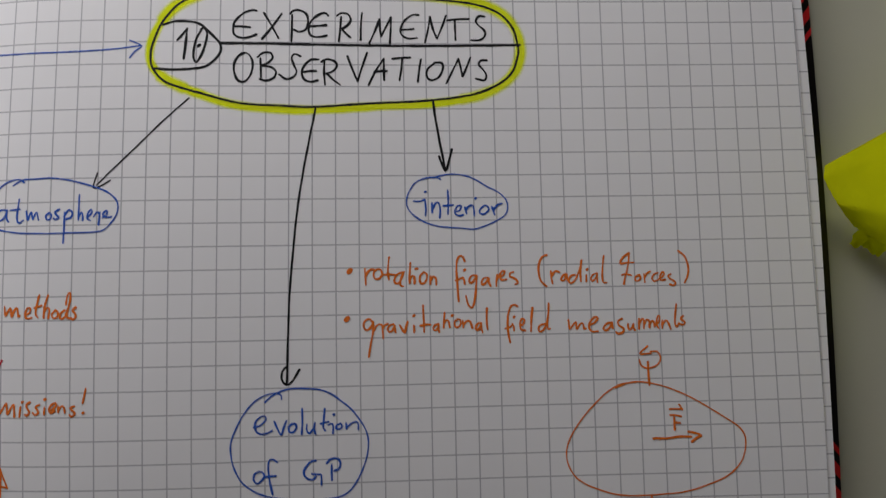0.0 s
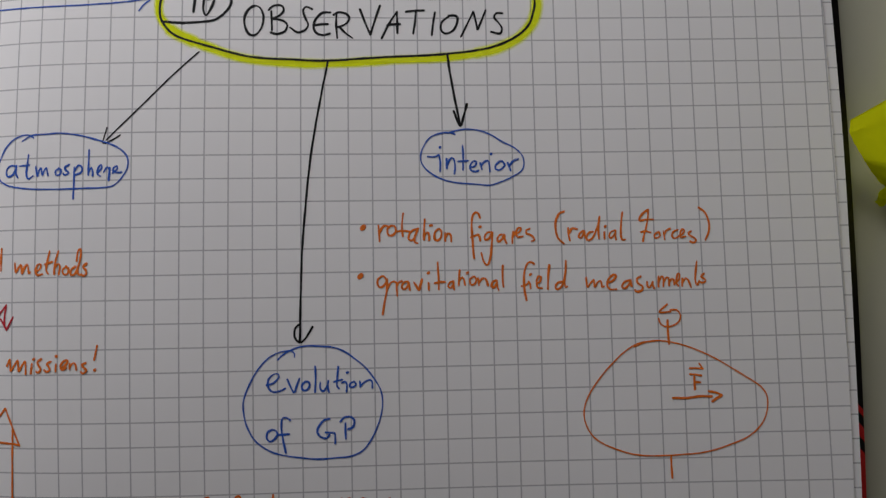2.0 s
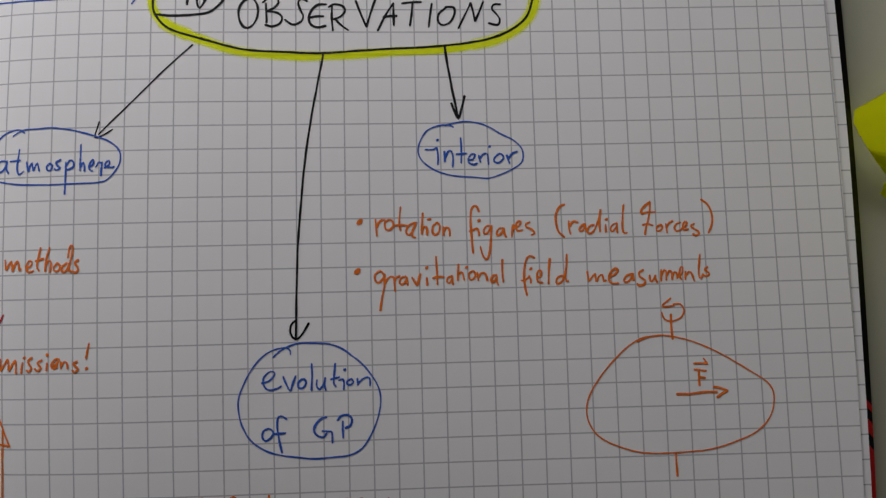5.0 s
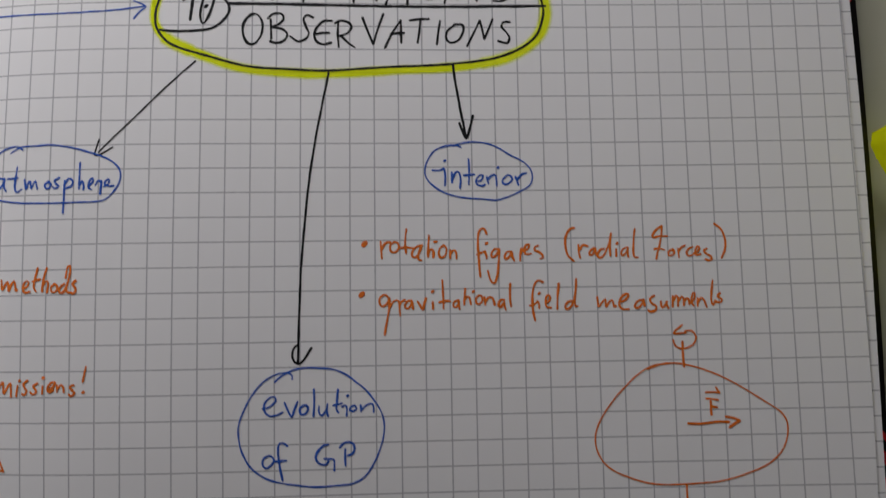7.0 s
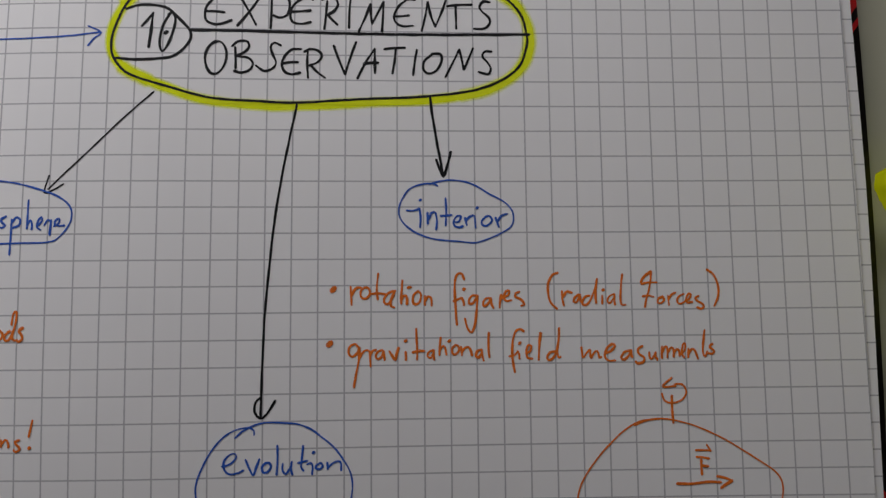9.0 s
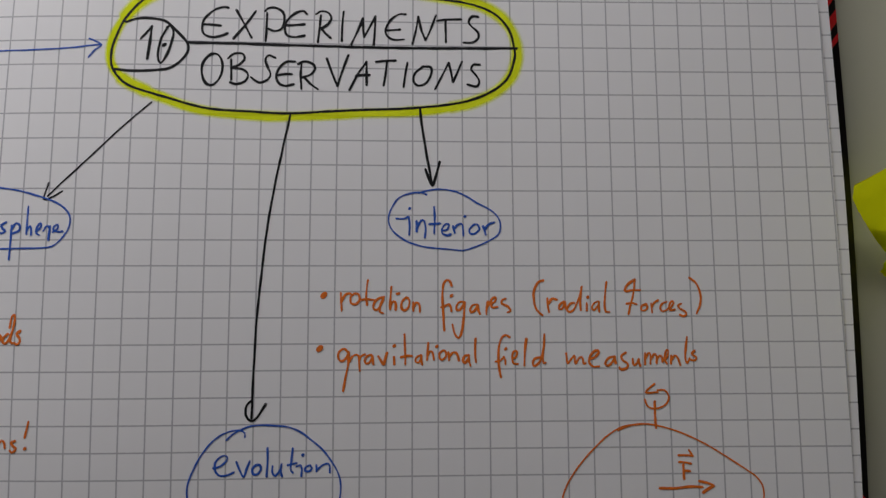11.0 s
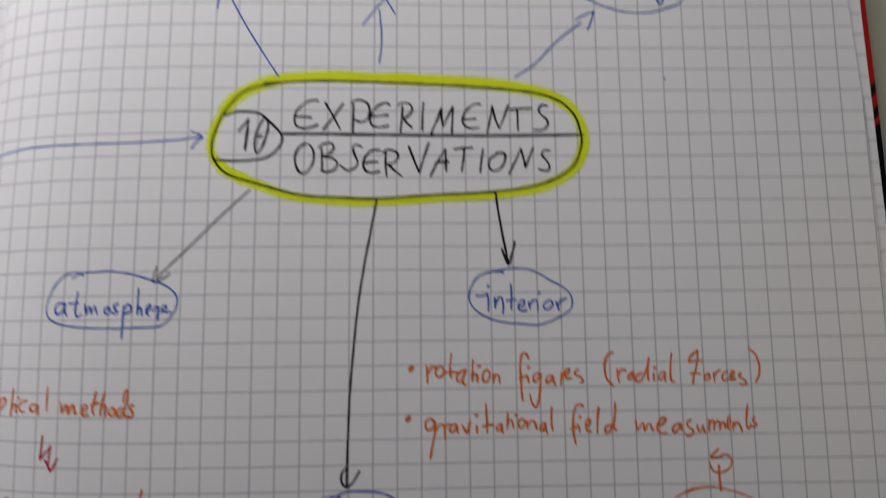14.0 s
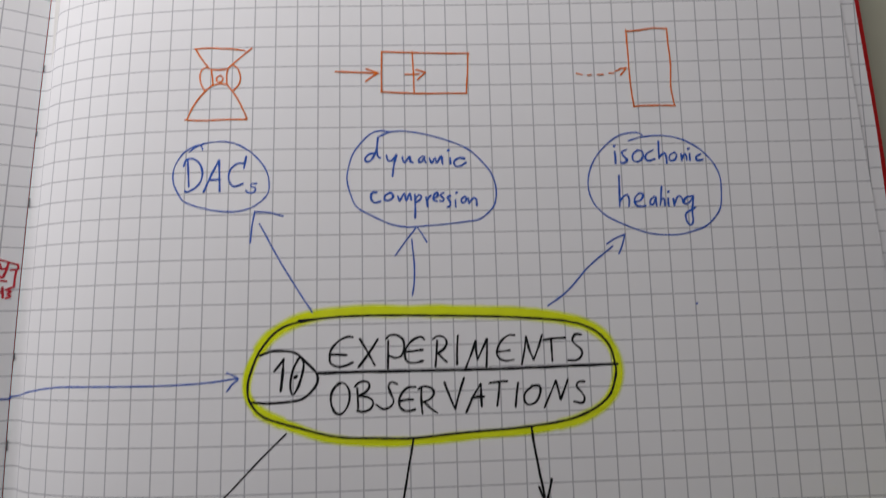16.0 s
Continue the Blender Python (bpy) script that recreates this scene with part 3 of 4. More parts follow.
drawing("arrow", "blue arrow to isochoric heating", [[(19.28, -4.61), (20.2, -5.25), (21.2, -6.3), (22.37, -7.24)], [(22.10, -7.34), (22.5, -7.58), (22.97, -7.76)], [(22.97, -7.76), (22.85, -7.35), (22.64, -6.87)]], BLUE_INK, 0.072)
ring("blue ring", BLUE_INK, 0.066,
     "3.14,-11.97 3.39,-12.17 3.86,-12.37 4.56,-12.43 5.16,-12.35 5.69,-12.09 6.21,-11.66 6.61,-11.16 6.80,-10.63 6.80,-10.02 6.51,-9.63 6.01,-9.30 "
     "5.34,-9.14 4.58,-9.19 3.81,-9.35 3.03,-9.64 2.71,-10.04 2.49,-10.49 2.44,-11.02 2.59,-11.54 2.92,-11.97 3.31,-12.21 3.65,-12.29 3.75,-12.08")
word("the letters DAC in blue", BLUE_INK, 0.088,
     "3.09,-11.57 3.14,-10.99 3.19,-10.36 / 2.91,-11.31 3.03,-11.61 3.33,-11.65 3.64,-11.42 3.79,-11.01 3.72,-10.58 3.47,-10.28 3.14,-10.11 3.02,-10.16 ; "
     "3.87,-10.09 4.14,-10.74 4.52,-11.55 / 4.52,-11.55 4.57,-10.86 4.60,-10.09 / 4.09,-10.64 4.36,-10.64 4.62,-10.65 ; "
     "5.76,-11.70 5.71,-11.38 5.67,-11.14 / 5.66,-11.38 5.36,-11.37 5.07,-11.11 4.98,-10.72 5.14,-10.36 5.39,-10.33 5.64,-10.44")
word("a small blue s", BLUE_INK, 0.080,
     "6.26,-10.42 6.03,-10.40 6.00,-10.30 6.20,-10.21 6.16,-10.03 5.91,-9.99 5.78,-10.11")
ring("blue ring", BLUE_INK, 0.066,
     "11.82,-12.55 12.30,-12.75 12.91,-12.79 13.61,-12.69 14.30,-12.52 15.17,-12.24 15.94,-11.85 16.49,-11.33 16.91,-10.78 17.11,-10.16 17.11,-9.59 16.94,-9.11 16.36,-8.62 15.67,-8.50 "
     "14.81,-8.40 13.78,-8.33 13.01,-8.29 12.25,-8.45 11.41,-8.85 10.77,-9.25 10.52,-9.74 10.35,-10.35 10.35,-10.88 10.57,-11.67 11.00,-12.29 11.44,-12.69 11.87,-12.82 12.30,-12.75")
word("the word dynamic in blue", BLUE_INK, 0.092,
     "11.64,-11.75 11.34,-11.71 11.15,-11.49 11.25,-11.35 11.47,-11.48 11.67,-11.93 11.75,-12.51 / 11.75,-12.48 11.71,-11.93 11.73,-11.61 11.84,-11.52 ; "
     "12.13,-11.65 12.18,-11.43 12.33,-11.38 12.48,-11.51 12.59,-11.67 / 12.59,-11.67 12.47,-11.20 12.39,-10.65 ; "
     "12.86,-11.55 12.89,-11.39 12.96,-11.29 13.08,-11.44 13.18,-11.58 / 13.19,-11.57 13.23,-11.35 13.34,-11.28 ; "
     "13.80,-11.59 13.63,-11.45 13.62,-11.29 13.77,-11.36 13.89,-11.56 / 13.86,-11.56 13.88,-11.40 13.93,-11.27 ; "
     "14.10,-11.48 14.15,-11.34 14.22,-11.25 14.29,-11.39 14.36,-11.50 14.40,-11.35 14.45,-11.26 14.55,-11.44 14.65,-11.57 14.68,-11.39 14.70,-11.19 ; "
     "15.06,-11.50 15.06,-11.35 15.07,-11.20 / 14.97,-11.88 15.00,-11.81 ; 15.72,-11.44 15.45,-11.47 15.23,-11.30 15.31,-11.09 15.57,-11.12 15.79,-11.26")
word("the word compression in blue", BLUE_INK, 0.092,
     "11.67,-9.91 11.46,-9.89 11.41,-9.63 11.58,-9.44 11.84,-9.50 ; 12.27,-9.88 12.05,-9.75 12.02,-9.58 12.22,-9.53 12.42,-9.70 12.31,-9.88 12.20,-9.87 ; "
     "12.63,-9.72 12.66,-9.60 12.71,-9.50 12.81,-9.68 12.92,-9.84 12.97,-9.66 13.01,-9.51 13.09,-9.69 13.17,-9.85 13.21,-9.67 13.23,-9.53 ; "
     "13.40,-9.79 13.41,-9.25 13.40,-8.70 / 13.42,-9.58 13.58,-9.77 13.70,-9.68 13.60,-9.51 13.44,-9.44 ; 13.91,-9.66 13.94,-9.45 13.98,-9.22 / 13.96,-9.49 14.03,-9.64 14.13,-9.73 ; "
     "14.23,-9.59 14.44,-9.71 14.41,-9.87 14.28,-9.76 14.25,-9.54 14.41,-9.45 ; 14.71,-9.84 14.56,-9.74 14.71,-9.58 14.66,-9.45 14.53,-9.48 ; "
     "15.03,-9.71 14.88,-9.62 15.00,-9.44 15.00,-9.23 14.87,-9.18 ; 15.25,-9.50 15.25,-9.33 15.26,-9.17 / 15.28,-9.85 15.32,-9.82 ; "
     "15.66,-9.65 15.52,-9.52 15.56,-9.37 15.71,-9.43 15.74,-9.61 15.64,-9.65 ; 15.83,-9.58 15.84,-9.46 15.88,-9.33 / 15.90,-9.40 16.08,-9.58 16.21,-9.49 16.22,-9.22")
ring("blue ring", BLUE_INK, 0.066,
     "23.41,-12.16 23.91,-12.31 24.54,-12.39 25.16,-12.37 25.69,-12.27 26.37,-11.96 26.96,-11.49 27.40,-10.90 27.61,-10.18 27.54,-9.11 27.30,-8.59 26.82,-8.11 26.24,-7.87 25.52,-7.71 "
     "24.74,-7.71 23.96,-7.83 22.94,-8.24 22.18,-8.65 21.69,-9.15 21.46,-9.68 21.42,-10.31 21.62,-11.02 22.01,-11.64 22.57,-12.17 23.12,-12.48 23.66,-12.56 23.93,-12.53 24.11,-12.41")
word("the word isochoric in blue", BLUE_INK, 0.092,
     "22.74,-11.67 22.76,-11.40 22.75,-11.10 / 22.72,-11.94 22.75,-11.90 ; 23.30,-11.75 23.07,-11.62 23.19,-11.39 23.31,-11.25 23.12,-11.10 23.00,-11.15 ; "
     "23.83,-11.71 23.59,-11.52 23.59,-11.23 23.84,-11.17 24.07,-11.42 24.00,-11.67 23.78,-11.70 ; 24.54,-11.70 24.26,-11.55 24.16,-11.33 24.32,-11.19 24.60,-11.27 ; "
     "24.83,-12.13 24.81,-11.67 24.81,-11.30 / 24.82,-11.37 24.96,-11.49 25.08,-11.54 25.15,-11.35 25.15,-11.05 ; 25.55,-11.57 25.32,-11.44 25.30,-11.20 25.52,-11.21 25.64,-11.43 25.53,-11.57 ; "
     "25.85,-11.50 25.86,-11.34 25.87,-11.17 / 25.89,-11.29 26.02,-11.50 26.09,-11.38 26.10,-11.17 ; 26.25,-11.48 26.25,-11.33 26.26,-11.18 / 26.20,-11.75 26.23,-11.71 ; "
     "26.76,-11.45 26.56,-11.34 26.59,-11.17 26.86,-11.20")
word("the word heating in blue", BLUE_INK, 0.092,
     "22.87,-10.53 22.85,-9.83 22.82,-9.08 / 22.83,-9.28 23.02,-9.52 23.21,-9.60 23.28,-9.34 23.24,-9.05 ; "
     "23.51,-9.25 23.79,-9.33 23.95,-9.57 23.78,-9.67 23.54,-9.42 23.57,-9.15 23.78,-9.04 24.03,-9.08 ; "
     "24.47,-9.49 24.29,-9.36 24.25,-9.16 24.38,-9.13 24.53,-9.40 / 24.53,-9.46 24.52,-9.25 24.55,-9.07 ; 24.83,-9.97 24.76,-9.44 24.71,-9.09 / 24.72,-9.21 24.84,-9.41 24.92,-9.33 24.92,-9.06 ; "
     "25.11,-9.41 25.09,-9.24 25.10,-9.05 / 25.11,-9.72 25.16,-9.70 ; 25.34,-9.38 25.35,-9.20 25.37,-9.05 / 25.38,-9.15 25.55,-9.47 25.72,-9.44 25.78,-9.17 ; "
     "26.27,-9.49 25.96,-9.43 25.81,-9.19 25.98,-9.13 26.27,-9.41 / 26.29,-9.49 26.18,-8.79 26.18,-8.30 26.04,-8.13 25.88,-8.36 25.87,-8.65 26.09,-8.81 26.33,-8.94")
ring("blue ring", BLUE_INK, 0.066,
     "0.32,4.24 0.55,4.10 0.84,4.01 1.42,3.98 2.00,3.96 2.81,4.08 3.77,4.35 4.40,4.61 4.80,4.97 4.88,5.33 4.77,5.69 4.42,6.12 "
     "4.03,6.29 2.77,6.33 0.98,6.31 -0.04,6.18 -0.54,5.98 -0.75,5.73 -0.77,5.33 -0.53,4.66 -0.14,4.20 0.25,4.02 0.59,3.99 0.83,4.14")
word("the word atmosphere in blue", BLUE_INK, 0.080,
     "0.07,5.29 -0.20,5.28 -0.37,5.47 -0.32,5.71 -0.10,5.68 0.07,5.41 0.09,5.28 / 0.08,5.33 0.07,5.61 0.17,5.79 ; "
     "0.63,4.84 0.58,5.24 0.55,5.64 0.64,5.86 0.84,5.74 / 0.24,5.30 0.45,5.29 0.67,5.27 ; "
     "0.96,5.35 1.00,5.57 1.04,5.75 1.11,5.54 1.19,5.41 1.23,5.58 1.26,5.73 1.33,5.55 1.42,5.42 1.47,5.59 1.51,5.74 ; 1.99,5.45 1.83,5.57 1.86,5.73 1.99,5.73 2.07,5.57 1.96,5.45 ; "
     "2.41,5.31 2.23,5.42 2.29,5.56 2.40,5.66 2.24,5.74 2.16,5.68 ; 2.63,5.43 2.62,6.11 2.60,6.74 / 2.61,5.63 2.79,5.36 2.95,5.44 2.92,5.64 2.68,5.75 ; "
     "3.24,4.71 3.23,5.25 3.22,5.78 / 3.24,5.65 3.34,5.46 3.40,5.62 3.40,5.81 ; 3.60,5.69 3.78,5.49 3.75,5.35 3.63,5.50 3.60,5.72 3.72,5.82 ; "
     "3.87,5.65 4.00,5.45 4.10,5.53 / 4.12,5.47 4.10,5.75 4.08,6.01 ; 4.23,5.70 4.41,5.57 4.41,5.41 4.28,5.48 4.26,5.63 4.45,5.69 4.61,5.67")
ring("blue ring", BLUE_INK, 0.066,
     "18.23,4.11 18.64,4.00 19.09,3.94 19.65,4.02 20.13,4.22 20.61,4.52 21.09,4.77 21.41,5.10 21.49,5.43 21.39,5.76 20.97,6.04 20.48,6.25 "
     "19.99,6.39 19.42,6.34 18.46,6.25 17.82,6.05 17.35,5.74 17.10,5.41 17.06,5.09 17.17,4.72 17.46,4.31 17.95,4.11 18.35,4.09 18.55,4.18")
word("the word interior in blue", BLUE_INK, 0.080,
     "17.36,5.13 17.64,5.14 17.84,5.06 / 17.85,5.06 17.89,5.42 17.87,5.77 / 17.87,4.71 17.90,4.75 ; 18.16,5.22 18.17,5.43 18.17,5.65 / 18.18,5.52 18.32,5.23 18.46,5.23 18.52,5.55 18.49,5.88 ; "
     "18.86,4.66 18.88,5.15 18.86,5.72 / 18.66,5.35 18.87,5.34 19.09,5.32 ; 19.17,5.60 19.36,5.57 19.44,5.37 19.29,5.36 19.16,5.56 19.20,5.73 19.39,5.80 19.52,5.75 ; "
     "19.61,5.42 19.63,5.55 19.67,5.70 / 19.65,5.54 19.78,5.38 19.92,5.33 ; 19.98,5.37 20.00,5.59 20.01,5.80 / 20.07,5.02 20.09,5.05 ; "
     "20.42,5.38 20.26,5.54 20.27,5.70 20.45,5.73 20.65,5.54 20.55,5.36 20.41,5.38 ; 20.79,5.42 20.85,5.60 20.90,5.77 / 20.86,5.56 21.03,5.35 21.24,5.27")
ring("blue ring", BLUE_INK, 0.066,
     "11.01,13.57 11.26,13.34 11.73,13.11 12.19,13.03 12.81,13.05 13.35,13.12 13.81,13.32 14.20,13.61 14.58,13.93 14.92,14.36 15.19,14.80 15.31,15.30 15.24,15.92 14.95,16.68 14.55,17.29 "
     "14.05,17.56 13.43,17.63 12.50,17.65 11.58,17.53 10.82,17.35 10.14,16.91 9.76,16.32 9.61,15.66 9.63,15.13 9.87,14.52 10.18,13.99 10.57,13.54 11.03,13.28 11.49,13.20 11.69,13.30 11.70,13.46")
word("the word evolution in blue", BLUE_INK, 0.080,
     "10.55,14.59 10.82,14.51 11.05,14.29 11.02,14.14 10.83,14.16 10.62,14.39 10.63,14.70 10.82,14.87 11.13,14.83 11.32,14.74 ; 11.40,14.37 11.54,14.69 11.68,14.92 11.78,14.66 11.90,14.35 ; "
     "12.13,14.50 12.00,14.62 12.03,14.82 12.20,14.82 12.32,14.63 12.25,14.49 12.11,14.50 ; 12.55,13.87 12.56,14.37 12.53,14.93 ; "
     "12.75,14.53 12.74,14.76 12.86,14.90 13.02,14.69 13.08,14.46 / 13.08,14.46 13.05,14.73 13.10,14.93 ; 13.49,13.90 13.45,14.32 13.43,14.67 13.51,14.80 / 13.31,14.52 13.48,14.48 13.65,14.44 ; "
     "13.64,14.57 13.79,14.53 13.84,14.68 13.82,14.93 / 13.86,14.14 13.89,14.16 ; 14.14,14.53 13.99,14.61 13.96,14.72 14.10,14.76 14.22,14.65 14.14,14.53 ; "
     "14.38,14.53 14.39,14.64 14.39,14.76 / 14.40,14.72 14.59,14.55 14.79,14.48 14.88,14.56 14.89,14.81")
word("the word of in blue", BLUE_INK, 0.080,
     "10.76,16.41 10.59,16.50 10.54,16.73 10.67,16.89 10.86,16.79 10.98,16.59 10.87,16.43 10.74,16.41 ; "
     "11.51,16.05 11.34,15.93 11.18,15.98 11.14,16.33 11.21,16.87 11.31,17.37 / 10.98,16.63 11.21,16.62 11.46,16.61")
word("the letters GP in blue", BLUE_INK, 0.088,
     "13.11,16.03 12.88,16.09 12.66,16.34 12.61,16.57 12.75,16.76 12.98,16.81 13.10,16.68 / 12.94,16.58 13.14,16.60 13.31,16.63 13.33,16.82 13.33,17.04 ; "
     "13.76,16.22 13.76,16.53 13.77,16.86 / 13.55,16.16 13.73,15.99 14.00,15.98 14.13,16.15 14.07,16.38 13.87,16.48")
drawing("speck", "tiny ink speck", [[(26.04, -4.55), (26.07, -4.53)]], BLUE_INK, 0.072)

# ---- orange notes ----
def bullet(u, v, size=0.20):
    drawing("bullet", "orange dot", [[(u - 0.04, v + 0.04), (u + 0.05, v - 0.05)]], ORANGE_INK, size)


bullet(14.58, 8.14)
word("the word rotation in orange", ORANGE_INK, 0.090,
     "15.23,8.05 15.25,8.41 15.27,8.73 / 15.27,8.38 15.36,8.19 15.48,8.08 15.62,8.08 ; 15.75,8.08 15.61,8.21 15.64,8.45 15.82,8.48 15.96,8.30 15.90,8.10 15.75,8.07 ; "
     "16.27,7.56 16.23,7.86 16.21,8.18 16.25,8.52 / 16.03,8.32 16.26,8.30 16.53,8.33 ; "
     "16.91,8.21 16.69,8.27 16.53,8.43 16.49,8.63 16.61,8.71 16.77,8.55 16.88,8.28 / 16.87,8.24 16.75,8.55 16.75,8.78 16.86,8.83 ; "
     "17.18,7.82 17.15,8.20 17.14,8.69 / 17.14,8.58 17.22,8.42 17.32,8.40 17.36,8.54 17.35,8.72 / 17.39,8.09 17.50,8.07 ; "
     "17.77,8.23 17.61,8.37 17.58,8.62 17.68,8.73 17.84,8.63 17.89,8.37 17.79,8.23 ; 18.04,8.42 18.03,8.59 18.04,8.75 / 18.04,8.60 18.15,8.44 18.26,8.49 18.29,8.62 18.29,8.78")
word("the word figures in orange", ORANGE_INK, 0.090,
     "19.54,7.79 19.47,7.61 19.35,7.56 19.22,7.72 19.17,8.16 19.20,8.72 19.22,9.20 19.25,9.52 / 19.13,8.62 19.28,8.56 19.44,8.50 ; 19.44,8.50 19.50,8.61 19.52,8.77 / 19.50,8.15 19.55,8.19 ; "
     "20.05,8.42 19.85,8.41 19.72,8.57 19.74,8.73 19.88,8.69 20.02,8.45 / 20.05,8.42 20.01,8.90 19.94,9.46 19.81,9.80 19.65,9.65 19.56,9.29 ; "
     "20.55,8.52 20.37,8.53 20.26,8.68 20.29,8.82 20.44,8.73 20.55,8.53 / 20.55,8.53 20.57,8.73 20.65,8.89 ; 20.96,8.40 20.91,8.63 20.89,8.88 / 20.91,8.66 20.99,8.49 21.08,8.42 ; "
     "21.08,8.48 21.22,8.41 21.27,8.25 21.15,8.26 21.06,8.44 21.13,8.63 21.34,8.61 ; 21.65,8.29 21.51,8.35 21.50,8.48 21.65,8.54 21.77,8.63 21.84,8.77 21.72,8.82")
word("the word radial in orange, with a bracket", ORANGE_INK, 0.084,
     "23.15,7.57 22.94,7.66 22.78,7.98 22.77,8.39 22.86,8.71 23.09,8.94 ; 23.30,8.28 23.31,8.56 23.36,8.82 / 23.33,8.50 23.48,8.30 23.68,8.34 ; "
     "23.96,8.41 23.80,8.51 23.74,8.68 23.86,8.70 23.98,8.49 / 23.99,8.42 24.00,8.58 24.03,8.71 ; "
     "24.36,8.46 24.20,8.50 24.07,8.70 24.15,8.82 24.35,8.70 24.58,8.18 24.67,7.82 / 24.66,7.88 24.60,8.35 24.61,8.75 ; 24.85,8.47 24.85,8.63 24.85,8.77 / 24.88,8.23 24.92,8.25 ; "
     "25.30,8.40 25.13,8.48 25.05,8.64 25.12,8.75 25.27,8.60 25.34,8.42 / 25.33,8.44 25.32,8.64 25.34,8.81 ; 25.66,7.65 25.60,8.04 25.56,8.53 25.60,8.81 25.74,8.82")
word("the word forces in orange, with a bracket", ORANGE_INK, 0.084,
     "26.78,7.54 26.55,7.70 26.40,7.90 26.41,8.02 26.66,7.97 26.99,7.97 / 26.78,7.54 26.75,7.90 26.66,8.31 26.56,8.63 26.50,8.91 / 26.43,8.51 26.64,8.47 26.84,8.53 ; "
     "27.20,8.52 27.03,8.60 27.01,8.76 27.15,8.76 27.25,8.65 27.19,8.51 ; 27.41,8.49 27.42,8.65 27.44,8.85 / 27.42,8.67 27.53,8.47 27.70,8.37 ; "
     "28.02,8.43 27.85,8.50 27.76,8.66 27.84,8.80 28.04,8.74 ; 28.06,8.70 28.21,8.63 28.30,8.47 28.22,8.41 28.12,8.58 28.15,8.76 28.34,8.73 ; "
     "28.60,8.51 28.47,8.59 28.56,8.71 28.73,8.81 28.79,8.92 28.67,9.00 28.53,8.94 ; 28.97,7.48 29.24,7.71 29.38,8.12 29.36,8.53 29.20,8.89")
bullet(14.45, 10.18)
word("the word gravitational in orange", ORANGE_INK, 0.090,
     "15.51,10.31 15.39,10.19 15.19,10.31 15.17,10.54 15.30,10.66 15.49,10.51 15.56,10.32 / 15.56,10.32 15.54,10.79 15.45,11.26 15.36,11.79 ; "
     "15.59,10.69 15.70,10.49 15.86,10.42 15.96,10.50 / 15.95,10.50 15.96,10.72 15.98,11.03 / 15.96,10.66 16.04,10.48 16.18,10.41 ; "
     "16.43,10.43 16.28,10.47 16.17,10.64 16.25,10.76 16.38,10.69 16.47,10.48 / 16.47,10.48 16.49,10.65 16.51,10.79 ; 16.69,10.48 16.80,10.66 16.90,10.80 16.96,10.58 17.03,10.35 ; "
     "17.30,10.51 17.31,10.67 17.31,10.80 / 17.28,10.08 17.33,10.10 ; 17.70,9.65 17.71,10.05 17.73,10.44 17.73,10.79 / 17.56,10.53 17.80,10.48 18.00,10.49 ; "
     "18.35,10.46 18.19,10.52 18.12,10.67 18.23,10.74 18.34,10.60 / 18.35,10.46 18.35,10.65 18.38,10.81 ; "
     "18.62,9.99 18.59,10.30 18.57,10.64 / 18.57,10.51 18.67,10.33 18.78,10.35 18.84,10.63 / 18.93,10.10 18.97,10.14 ; "
     "19.19,10.28 19.05,10.39 19.07,10.59 19.18,10.63 19.31,10.48 19.27,10.30 19.17,10.28 ; "
     "19.39,10.35 19.41,10.50 19.42,10.65 / 19.43,10.54 19.55,10.38 19.69,10.37 19.76,10.49 19.81,10.67 ; "
     "20.17,10.46 20.02,10.51 19.96,10.69 20.06,10.75 20.18,10.59 / 20.19,10.46 20.20,10.70 20.25,10.87 ; 20.46,9.83 20.44,10.10 20.44,10.50 20.47,10.74")
word("the word field in orange", ORANGE_INK, 0.090,
     "21.79,9.79 21.65,9.71 21.49,9.79 21.37,10.13 21.34,10.60 21.37,11.00 21.43,11.32 / 21.23,10.72 21.42,10.68 21.54,10.57 ; 21.54,10.54 21.60,10.65 21.61,10.82 / 21.60,10.21 21.65,10.26 ; "
     "21.88,10.62 22.03,10.54 22.07,10.35 21.95,10.33 21.88,10.54 21.92,10.78 22.10,10.82 ; 22.44,9.85 22.38,10.31 22.35,10.87 ; "
     "23.00,10.56 22.79,10.60 22.68,10.75 22.72,10.89 22.86,10.84 23.00,10.64 23.12,10.16 23.15,9.68 / 23.12,10.16 23.07,10.56 23.10,10.79 23.18,10.77")
